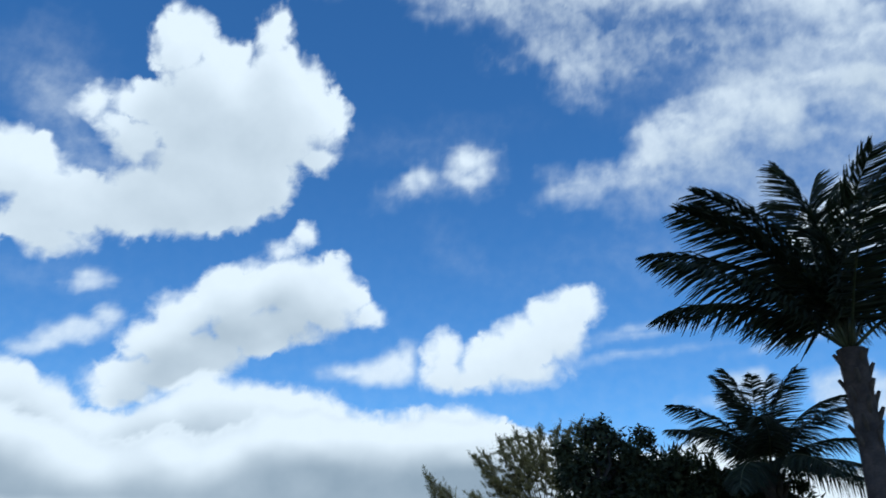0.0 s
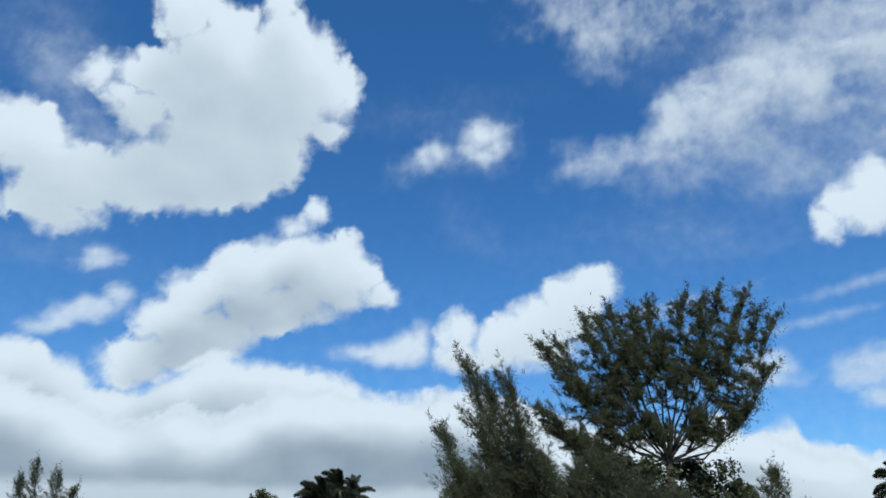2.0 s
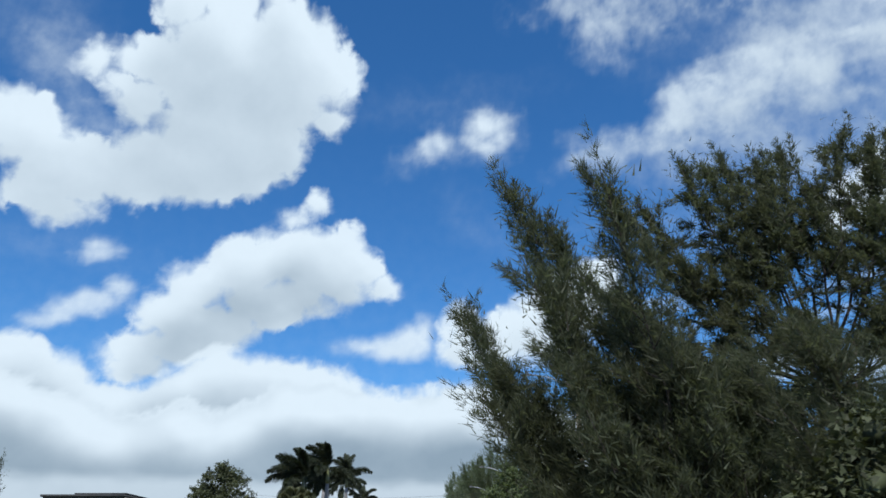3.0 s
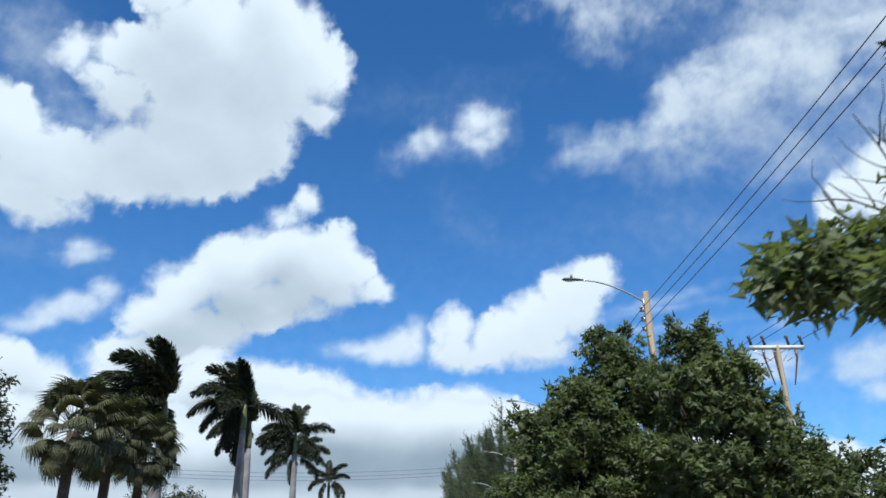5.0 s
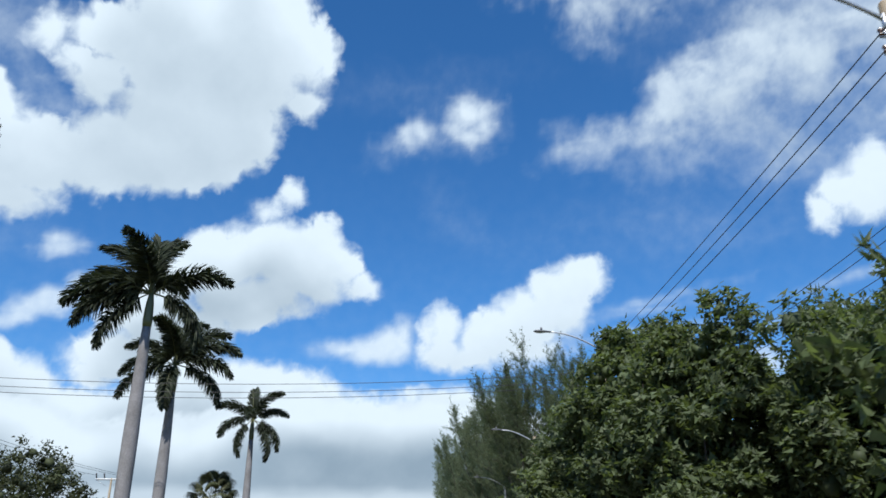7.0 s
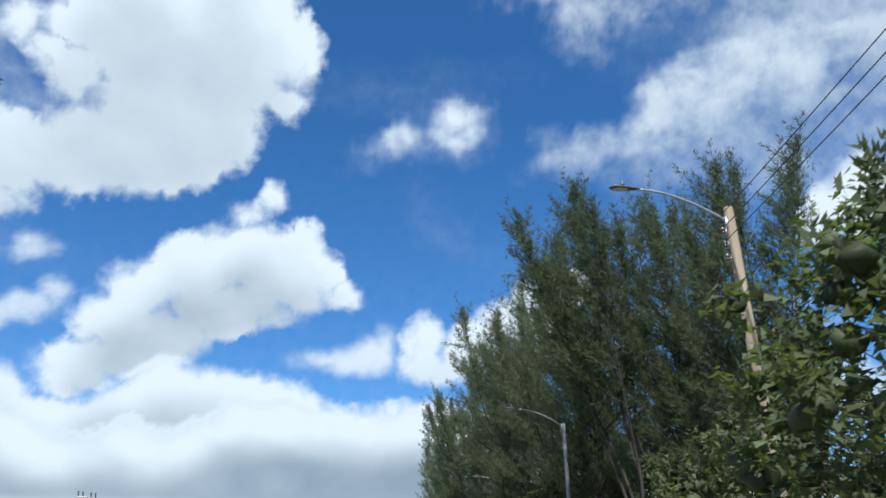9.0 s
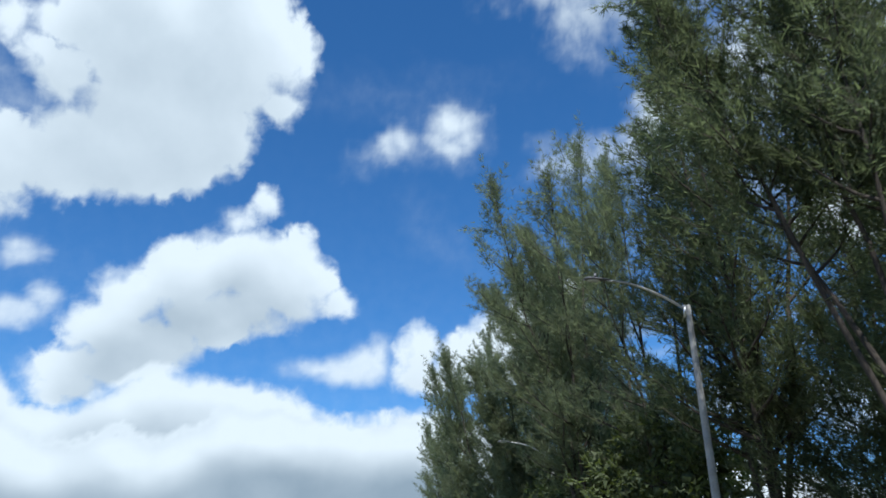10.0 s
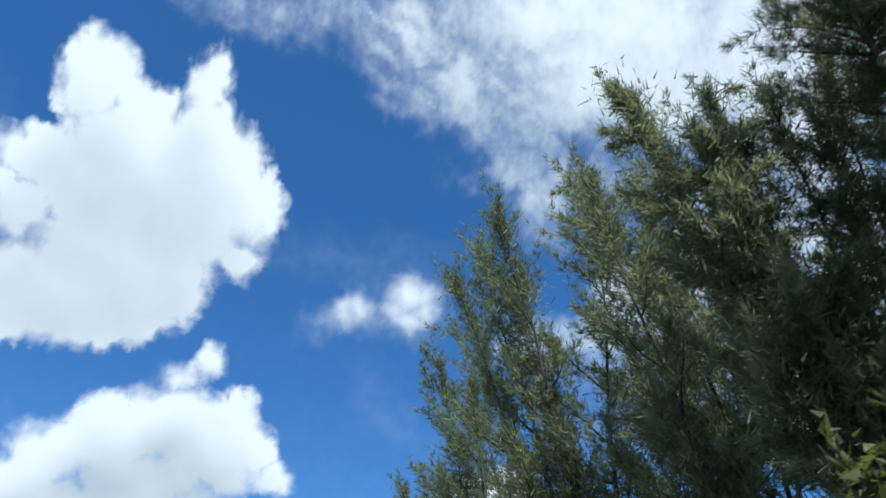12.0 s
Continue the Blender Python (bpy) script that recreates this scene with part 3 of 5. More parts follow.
def casuarina(rng, leaders, r, low=0.15, steep=0.8, plume=1.5, limbs=19, needles=92, bare=0.08, fork=0.12, droop=0.1, fill=12, stout=1.3, up=0.7, bow=0.1, mat=None):
    """Trunk and crown meshes of a she-oak. leaders: tops (x, y, z) from the foot; r: reach of the limbs.
    Every limb bears feathery plumes, each a slim cone of needle tufts."""
    wood, spikes, inner = Soup(), [], []
    sweep = np.array([-0.5, 0.05, 0.0])  # the crown is combed over by the wind
    tall = max(z for _, _, z in leaders)
    foot = np.array([0, 0, fork * tall])
    wood.tube([(0, 0, 0), foot * 0.5, foot + (0, 0, 0.3)], [0.017 * tall, 0.014 * tall, 0.010 * tall], 9)
    for top in leaders:
        top = np.array(top, float) - (0, 0, plume * 0.9)
        line = [foot + (top - foot) * u + np.array([0, 0, -bow * math.hypot(top[0], top[1]) * math.sin(math.pi * u)]) + rng.normal(size=3) * 0.10 * (0 < u < 1) for u in np.linspace(0, 1, 9)]
        line = np.array(line)
        wood.tube(line, np.linspace(0.0042 * tall, 0.010, 9), 7, False)
        spikes.append((top - (0, 0, plume * 0.5), unit(line[-1] - line[-3] + sweep * 0.3), plume * 1.5))
        # close-set upright plumes make the pointed spire
        for k in range(9):
            s = 0.985 - 0.024 * k
            a = 2.4 * k + rng.uniform(-0.4, 0.4)
            d = np.array([math.cos(a) * 0.34, math.sin(a) * 0.34, 1.0]) + (line[-1] - line[-3]) * 0.35 + sweep * 0.4
            spikes.append((along(line, s), unit(d), plume * (0.55 + 0.075 * k)))
            inner.append(along(line, s) + unit(d) * 0.3)
        for k in range(limbs):
            s = low + (0.98 - low) * (k + rng.uniform(0, 0.9)) / limbs
            a = 2.4 * k + rng.uniform(-0.6, 0.6)
            wide = (1 - s) ** 0.8 * min(1.0, 0.5 + 1.6 * s) * 1.08
            length = r * wide * rng.uniform(0.7, 1.2) + 0.35
            limb = arc(along(line, s), (math.cos(a) + sweep[0] * 0.7, math.sin(a), steep * (0.45 + 1.0 * s * s)), length * (1 - 0.25 * math.cos(a)), 0.5, 5, rng, 0.10)
            wood.tube(limb, np.linspace(0.0034 * tall * (1.15 - s), 0.006, 6), 5, False)
            n = 2 + int(length * 2.4)
            for q in range(n):
                u = bare + (1 - bare) * (q + rng.uniform(0.3, 1)) / n
                p = along(limb, min(u, 1))
                d = unit(limb[-1] - limb[0]) * 0.55 + np.array([0, 0, up]) + rng.normal(size=3) * 0.42 + sweep * 0.8
                spikes.append((p + rng.normal(size=3) * 0.12, unit(d), plume * rng.uniform(0.5, 1.05)))
                inner.append(p)
    p, d, ln = (np.array([s[i] for s in spikes]) for i in range(3))
    for q in range(0, len(p), 2):
        wood.tube(np.stack([p[q], p[q] + d[q] * ln[q] * 0.5, p[q] + d[q] * ln[q] * 0.85]), [0.013, 0.008, 0.004], 3, False)
    idx = np.repeat(np.arange(len(p)), int(1.12 * needles))
    s = rng.uniform(0, 1, len(idx)) ** 0.85
    tuft = np.round(s * 8 + rng.uniform(-0.2, 0.2, len(s))) / 8
    twist = idx * 1.7 + np.round(tuft * 8) * 2.4
    side = unit(np.cross(d[idx], rng.normal(size=(len(idx), 3))))
    # each tuft leans out to its own side, so the plume has a ragged outline
    lean = np.stack([np.cos(twist), np.sin(twist), 0.25 + 0 * twist], -1)
    out = unit(side * 0.8 + lean)
    girth = 0.27 * ln[idx] * (1.1 - tuft) ** 0.8
    base = p[idx] + d[idx] * (tuft * ln[idx])[:, None] + out * (girth * rng.uniform(0.0, 0.75, len(idx)))[:, None] + rng.normal(size=(len(idx), 3)) * 0.035
    way = unit(d[idx] * 0.85 + out * 0.75 + rng.normal(size=base.shape) * 0.30 + np.array([0, 0, -droop]) + sweep * 0.35)
    length = rng.uniform(0.15, 0.38, len(idx)) * (1.2 - 0.5 * tuft)
    verts, faces = splinters(base, way, length, stout * rng.uniform(0.012, 0.026, len(idx)), rng)
    if inner and fill:
        inner = np.repeat(np.array(inner), fill, 0) + rng.normal(size=(len(inner) * fill, 3)) * 0.32
        w2 = unit(rng.normal(size=inner.shape) * 0.7 + (-0.15, 0, 0.7))
        v2, f2 = splinters(inner, w2, rng.uniform(0.16, 0.36, len(inner)), rng.uniform(0.026, 0.052, len(inner)), rng)
        faces = np.concatenate([faces, f2 + len(verts)])
        verts = np.concatenate([verts, v2])
    return wood.mesh("trunk", BARK), raw_mesh("crown", verts, faces, [mat or NEEDLE])


def broadleaf(rng, h, r, mat, clumps=150, leaves=110, size=0.15, bare=0.2, droop=0.12, umbrella=False, squash=(1, 1), gaps=0.25, fill=2000, twigs=0, core=0.36, uneven=1.0, sprigs=0):
    """Trunk with limbs and a crown of leaf clumps with gaps and an uneven outline."""
    wood = Soup()
    fork = h * bare
    trunk = arc((0, 0, 0), (rng.normal() * 0.08, rng.normal() * 0.08, 1), fork * 1.15, 0.1, 5, rng, 0.04)
    wood.tube(trunk, np.linspace(0.02 * h + 0.05, 0.013 * h + 0.03, 6), 8)
    half = (h - fork) * 0.5
    centre, ends = np.array([0, 0, fork + half * 0.97]), []
    phase = rng.uniform(0, 6.28, 6)
    girth = np.array([r * squash[0], r * squash[1], half])
    k = 0
    while len(ends) < clumps:
        up, turn = 1 - 2 * ((k * 0.7548777) % 1), 2 * math.pi * ((k * 0.5698403) % 1)
        flat = math.sqrt(max(0.02, 1 - up * up))
        v = unit(np.array([math.cos(turn) * flat, math.sin(turn) * flat, up]) + rng.normal(size=3) * 0.12)
        k += 1
        lump = 0.84 + uneven * 0.15 * math.sin(4.1 * v[0] + phase[0] + 2 * v[2]) * math.sin(3.7 * v[1] + phase[1]) + uneven * 0.10 * math.sin(9 * v[2] + phase[2] + 4 * v[0])
        if rng.uniform() < gaps * (0.5 + 0.5 * math.sin(6 * v[0] + 5 * v[2] + phase[3])):
            continue
        ends.append(centre + v * girth * (lump + rng.uniform(-0.16, 0.06)))
    ends = np.array(ends)
    for k in range(max(7, clumps // 10)):
        tip = ends[rng.integers(len(ends))]
        mid = trunk[-1] + (tip - trunk[-1]) * 0.45 + rng.normal(size=3) * 0.15 + np.array([0, 0, 0.12 * r])
        path = [trunk[-1] + (0, 0, -0.1), (trunk[-1] + mid) / 2 + rng.normal(size=3) * 0.08, mid, (mid + tip) / 2 + rng.normal(size=3) * 0.1, tip]
        wood.tube(path, np.linspace(0.007 * h + 0.015, 0.012, 5), 5, False)
        near = np.argsort(((ends - mid) ** 2).sum(1))[:7]
        for e in ends[near]:
            wood.tube([mid, (mid + e) / 2 + rng.normal(size=3) * 0.12, e], [0.022, 0.015, 0.007], 4, False)
    for k in range(twigs):  # dead twigs that stick out of the crown
        e = ends[rng.integers(len(ends))]
        line = arc(e, unit(e - centre) + rng.normal(size=3) * 0.3, rng.uniform(0.9, 1.9), 0.3, 5, rng, 0.16)
        wood.tube(line, np.linspace(0.018, 0.005, 6), 4, False)
        for q in (2, 3, 4):
            wood.tube(arc(line[q], line[q] - line[q - 1] + rng.normal(size=3) * 0.25, 0.6, 0.2, 3, rng, 0.2), [0.009, 0.007, 0.005, 0.003], 3, False)
    heart, ball = ends, 0.22 + 0.13 * r * rng.uniform(0.6, 1.35, clumps)
    if not umbrella:
        # every clump is a heap of small sprays
        sprays, girths = 10, ball
        way = unit(rng.normal(size=(clumps, sprays, 3)) + (0, 0, 0.2))
        ends = (ends[:, None] + way * (ball[:, None] * rng.uniform(0.55, 1.1, (clumps, sprays)))[..., None]).reshape(-1, 3)
        ball = np.repeat(ball, sprays) * rng.uniform(0.28, 0.5, clumps * sprays)
        leaves //= sprays
    idx = np.repeat(np.arange(len(ends)), leaves)
    v = unit(rng.normal(size=(len(idx), 3)))
    spot = v * (ball[idx] * rng.uniform(0.3, 1.1, len(idx)))[:, None] * np.array([1.1, 1.1, 0.85])
    way = unit(v * 0.9 + rng.normal(size=spot.shape) * 0.6 + np.array([0, 0, -droop]) + WIND * 0.5)
    if umbrella:
        spot *= 0.45
        way = unit(v * np.array([1, 1, 0.5]) + np.array([0, 0, -0.45]) + rng.normal(size=spot.shape) * 0.25)
    length = size * rng.uniform(0.6, 1.35, len(idx))
    if umbrella:
        verts, faces = blades(ends[idx] + spot, way, length, length * 0.20, rng, 0.14)
    else:
        # leaves look up and outwards
        face = unit(v * 0.5 + np.array([0, 0, 0.7]) + rng.normal(size=v.shape) * 0.5)
        way = unit(np.cross(face, rng.normal(size=v.shape)) + v * 0.4 + np.array([0, 0, -droop]) + WIND)
        verts, faces = splinters(ends[idx] + spot, way, length, length * 0.62, rng, face)
        # the close-set inner leaves of every clump, as one crumpled lump under the outer ones
        th, ph = np.meshgrid(np.linspace(0, math.pi, 5), np.arange(6) * math.pi / 3, indexing="ij")
        ball0 = np.stack([np.sin(th) * np.cos(ph), np.sin(th) * np.sin(ph), 0.85 * np.cos(th)], -1).reshape(-1, 3)
        i, j = np.meshgrid(np.arange(4), np.arange(6), indexing="ij")
        f0 = np.stack([i * 6 + j, (i + 1) * 6 + j, (i + 1) * 6 + (j + 1) % 6, i * 6 + (j + 1) % 6], -1).reshape(-1, 4)
        lumps = heart[:, None] + ball0[None] * (girths[:, None] * core * rng.uniform(0.6, 1.3, (clumps, 30)))[..., None]
        f1 = (f0[None] + (np.arange(clumps) * 30)[:, None, None]).reshape(-1, 4)
        f1 = np.concatenate([f1[:, [0, 1, 2]], f1[:, [0, 2, 3]]])
        faces = np.concatenate([faces, f1 + len(verts)])
        verts = np.concatenate([verts, lumps.reshape(-1, 3)])
    if sprigs:
        # single shoots that stand out of the crown, bent by the wind
        at = heart[rng.integers(len(heart), size=sprigs)]
        out = unit(unit(at - centre) + np.array([0, 0, 0.7]) + WIND * 1.6 + rng.normal(size=(sprigs, 3)) * 0.25)
        q = np.repeat(np.arange(sprigs), 34)
        u = rng.uniform(0.2, 1.0, len(q))
        spot = at[q] + out[q] * (u * (0.35 + 0.16 * r))[:, None] * rng.uniform(0.8, 1.3, sprigs)[q][:, None] + rng.normal(size=(len(q), 3)) * 0.05
        v3, f3 = splinters(spot, unit(out[q] + rng.normal(size=spot.shape) * 0.55), size * rng.uniform(0.9, 1.5, len(q)), size * rng.uniform(0.4, 0.6, len(q)), rng)
        faces = np.concatenate([faces, f3 + len(verts)])
        verts = np.concatenate([verts, v3])
    if fill:
        inside = centre + unit(rng.normal(size=(fill, 3))) * girth * (rng.uniform(0.1, 0.66, fill) ** 0.7)[:, None]
        big = rng.uniform(0.14, 0.24, fill)
        v2, f2 = (blades if umbrella else splinters)(inside, unit(rng.normal(size=(fill, 3))), big, big * 0.7, rng)
        faces = np.concatenate([faces, f2 + len(verts)])
        verts = np.concatenate([verts, v2])
    return wood.mesh("trunk", BARK), raw_mesh("crown", verts, faces, [mat])


def lump_tree(rng, foot, lumps, twigs, mat, size):
    """Trunk and crown of a leggy tree: every leaf clump (x, y, z, radius, in the world) hangs on a limb of its own; twigs: tips of dead twigs."""
    wood, off = Soup(), np.array([foot[0], foot[1], -0.17])
    tall = max(l[2] for l in lumps) * 0.8
    trunk = arc((0, 0, 0), (-0.12, -0.05, 1), tall, 0.1, 8, rng, 0.05)
    wood.tube(trunk, np.linspace(0.13, 0.05, 9), 8)
    hearts = [np.array(l[:3]) - off for l in lumps]
    bases, ways = [], []
    for heart, l in zip(hearts, lumps):
        start = along(trunk, min(0.95, max(0.15, (heart[2] - 0.45 * math.hypot(heart[0], heart[1]) - 0.4) / tall)))
        mid = (start + heart) / 2 + rng.normal(size=3) * 0.12 + (0, 0, 0.12)
        wood.tube([start, (start + mid) / 2 + rng.normal(size=3) * 0.05, mid, (mid + heart) / 2 + rng.normal(size=3) * 0.08, heart], np.linspace(0.05, 0.015, 5), 6, False)
        n = int(46 * l[3] ** 1.6) + 10
        v = unit(rng.normal(size=(n, 3)))
        spot = heart + v * (l[3] * rng.uniform(0.35, 1.05, n) ** 0.6)[:, None] * np.array([1.05, 1.05, 0.8])
        for q in spot[::3]:
            wood.tube([heart, (heart + q) / 2 + rng.normal(size=3) * 0.05, q], [0.012, 0.009, 0.004], 4, False)
        bases.append(spot)
        ways.append(v)
    for tip in twigs:
        tip = np.array(tip) - off
        start = along(trunk, 0.75)
        line = np.array([start + (tip - start) * u + rng.normal(size=3) * 0.07 * (0 < u < 1) for u in np.linspace(0, 1, 7)])
        wood.tube(line, np.linspace(0.028, 0.006, 7), 5, False)
        for q in (3, 4, 5):
            wood.tube(arc(line[q], line[q] - line[q - 1] + rng.normal(size=3) * 0.15, 0.7, 0.3, 4, rng, 0.25), [0.012, 0.009, 0.007, 0.005, 0.003], 4, False)
    base, way = np.concatenate(bases), np.concatenate(ways)
    idx = np.repeat(np.arange(len(base)), int(3.9 / size))
    v = unit(rng.normal(size=(len(idx), 3)))
    spot = base[idx] + v * rng.uniform(0.02, 0.24, len(idx))[:, None]
    face = unit(v * 0.4 + way[idx] * 0.3 + np.array([0, 0, 0.7]) + rng.normal(size=v.shape) * 0.4)
    out = unit(np.cross(face, rng.normal(size=v.shape)) + v * 0.5 + np.array([0, 0, -0.2]) + WIND)
    length = size * rng.uniform(0.6, 1.3, len(idx))
    verts, faces = splinters(spot, out, length, length * 0.6, rng, face)
    return wood.mesh("trunk", BARK), raw_mesh("crown", verts, faces, [mat])


def plant(name, label, x, y, turn, meshes, group=""):
    ob = thing(name, label, "tree", pose(x, y, -0.17, 0, 0, turn), group)
    part("trunk", meshes[0], ob)
    tagged(part("crown", meshes[1], ob), kind="stuff")
    return ob


def frond_mesh(rng, length, leaflet, rise, droop, sweep, plumose, pairs=52, width=0.045, swept=0.45, hang=0.25):
    """One feather leaf that starts at the origin along +x: its arched rib and its leaflets, as two meshes."""
    t = np.linspace(0, 1, 15)
    ang = rise - droop * t**1.35
    step = length / 14
    pts = np.stack([np.cumsum(np.cos(ang)) * step, sweep * t**2 * length, np.cumsum(np.sin(ang)) * step], -1)
    pts -= pts[0]
    rib = Soup().tube(pts, np.linspace(0.035, 0.006, 15), 5)
    s = np.repeat(np.linspace(0.14, 0.995, pairs), 2 * (2 if plumose else 1))
    along = np.stack([np.interp(s * 14, range(15), pts[:, c]) for c in range(3)], -1)
    d = unit(np.gradient(pts, axis=0))
    way_along = unit(np.stack([np.interp(s * 14, range(15), d[:, c]) for c in range(3)], -1))
    side = unit(np.cross(way_along, (0, 0, 1))) * np.where(np.arange(len(s)) % 2 == 0, 1.0, -1.0)[:, None]
    above = np.cross(side, way_along)
    above *= np.sign(above[:, 2:3])
    lift = rng.uniform(-0.9, 1.3, len(s)) if plumose else rng.uniform(-0.15, 0.25, len(s))
    way = unit(side * 0.9 + above * lift[:, None] + way_along * (swept + 0.5 * s)[:, None] + np.array([0, 0, -hang]) + rng.normal(size=along.shape) * 0.07)
    ln = leaflet * np.sin(np.pi * np.clip(0.16 + 0.8 * s, 0, 1)) ** 0.6 * rng.uniform(0.8, 1.1, len(s))
    w = np.full(len(s), width)
    p1 = along + way * (ln * 0.5)[:, None]
    bend = unit(way + np.array([0, 0, -0.75]))
    p2 = p1 + bend * (ln * 0.5)[:, None]
    flat = unit(np.cross(way, np.cross(way, side + rng.normal(size=side.shape) * 0.6) + 1e-3))
    a = along[:, None] + flat[:, None] * (w * 0.3)[:, None, None] * np.array([1, -1])[None, :, None]
    b = p1[:, None] + flat[:, None] * (w * 0.5)[:, None, None] * np.array([1, -1])[None, :, None]
    c = p2[:, None] + flat[:, None] * (w * 0.12)[:, None, None] * np.array([1, -1])[None, :, None]
    verts = np.concatenate([a, b, c], 1).reshape(-1, 3)
    o = np.arange(len(s))[:, None] * 6
    faces = np.concatenate([o + np.array([0, 1, 3, 2]), o + np.array([2, 3, 5, 4])])
    return rib.mesh("rib", RIB), raw_mesh("leaf_blade", verts, faces, [FROND])


def add_fronds(ob, rng, z, kinds, n, lowest, highest, wind, base=(0, 0)):
    """n fronds round the neck at height z; kinds: frond meshes sorted from upright to hanging.
    wind: the share of the fronds that is swept over to -x."""
    for k in range(n):
        u = (k + 0.5) / n
        pitch = highest + (lowest - highest) * u + rng.uniform(-7, 7)
        if (k * 0.618) % 1 < wind:
            a = math.pi + 1.25 * (2 * ((k * 0.382 + rng.uniform(0, 0.15)) % 1) - 1)
            pitch += 10 * math.cos(a - math.pi)
        else:
            a = 2.4 * k + rng.uniform(-0.3, 0.3)
            pitch -= 25 * max(0, math.cos(a))
        which = kinds[min(len(kinds) - 1, int(u * len(kinds)))]
        frond(ob, which, z, math.degrees(a), pitch, rng.uniform(-25, 25), base)


def frond(ob, which, z, azimuth, pitch, roll=0.0, base=(0, 0), scale=1.0):
    m = pose(base[0], base[1], z) @ pose(0, 0, 0, 0, 0, azimuth) @ pose(0.06, 0, 0, roll, -pitch, 0) @ Matrix.Scale(scale, 4)
    part("leaf_blade", which[1], part("frond", which[0], ob, "", m))


RNG = np.random.default_rng(11)
ROYAL = [frond_mesh(RNG, 2.9, 0.74, 0.2, 1.5, 0.10, True, 115, 0.068), frond_mesh(RNG, 3.2, 0.78, 0.2, 1.5, -0.12, True, 115, 0.068), frond_mesh(RNG, 3.2, 0.76, 0.15, 1.3, 0.1, True, 115, 0.068), frond_mesh(RNG, 2.8, 0.70, 0.05, 1.3, -0.08, True, 115, 0.068)]


def royal_palm(x, y, neck, seed, fronds=12, lean=0.0, scale=1.0, wind=0.5, leaves=(), group="royal palms along the road"):
    """Smooth grey trunk, green crownshaft and a head of plume-like fronds. neck: height at which the fronds start; leaves: azimuth and pitch of the fronds, where they are known."""
    rng = np.random.default_rng(seed)
    ob = thing("royal_palm", "tall royal palm with smooth grey trunk and windblown fronds", "palm tree", pose(x, y, -0.17, 0, 0, 0), group)
    top = neck + 0.17
    z = np.linspace(0, 1, 14)
    shaft0 = top - 1.35 * scale
    pts = np.stack([lean * z**2, 0 * z, z * shaft0], -1)
    rad = np.interp(z, [0, 0.08, 0.3, 0.6, 0.85, 1], [0.36, 0.28, 0.26, 0.27, 0.21, 0.155]) * scale
    part("trunk", Soup().tube(pts, rad, 14).mesh("trunk", PALM_BARK), ob, "smooth pale grey trunk")
    zz = np.linspace(0, 1, 7)
    part("crownshaft", Soup().tube(np.stack([lean + 0 * zz, 0 * zz, shaft0 + zz * (top - shaft0 + 0.1)], -1), np.interp(zz, [0, 0.2, 0.7, 1], [0.16, 0.185, 0.14, 0.07]) * scale, 12).mesh("crownshaft", SHAFT), ob, "smooth green crownshaft")
    for k, (a, pitch) in enumerate(leaves):
        frond(ob, ROYAL[(1, 2, 0, 2)[k % 4]], top, a, pitch, rng.uniform(-20, 20), (lean, 0), scale * rng.uniform(0.9, 1.05))
    if not leaves:
        add_fronds(ob, rng, top, ROYAL, fronds, -42, 84 + 20 * max(0, wind - 0.6) / 0.4, wind, (lean, 0))
    spear = Soup().tube([(lean, 0, top), (lean - 0.05, 0, top + 1.0), (lean - 0.15, 0, top + 1.9)], [0.04, 0.025, 0.006], 6)
    part("spear_leaf", spear.mesh("spear_leaf", RIB), ob)
    return ob


def fan_mesh(rng, size=1.0):
    """A fan leaf on a stalk that starts at the origin along +x."""
    stalk = Soup().tube([(0, 0, 0), (0.6, 0, 0.08), (1.1 * size, 0, 0.02)], [0.022, 0.016, 0.012], 5)
    n = 34
    a = np.linspace(-2.1, 2.1, n)
    hub = np.tile(np.array([1.1 * size, 0, 0.02]), (n, 1))
    way = np.stack([np.cos(a), np.sin(a), -0.08 - 0.25 * np.abs(np.sin(a))], -1)
    ln = size * (0.95 - 0.12 * np.abs(a)) * rng.uniform(0.9, 1.05, n)
    side = np.stack([-np.sin(a), np.cos(a), 0 * a], -1) * 0.036 * size
    p1, p2 = hub + way * (ln * 0.62)[:, None], hub + unit(way + (0, 0, -0.5)) * ln[:, None]
    verts = np.stack([hub - side * 0.2, hub + side * 0.2, p1 + side, p2 + side * 0.15, p2 - side * 0.15, p1 - side], 1).reshape(-1, 3)
    o = np.arange(n)[:, None] * 6
    faces = np.concatenate([o + np.array([0, 1, 2, 5]), o + np.array([5, 2, 3, 4])])
    return stalk.mesh("stalk", RIB), raw_mesh("leaf_blade", verts, faces, [FAN])


FANS = [fan_mesh(RNG, 1.0), fan_mesh(RNG, 1.15)]


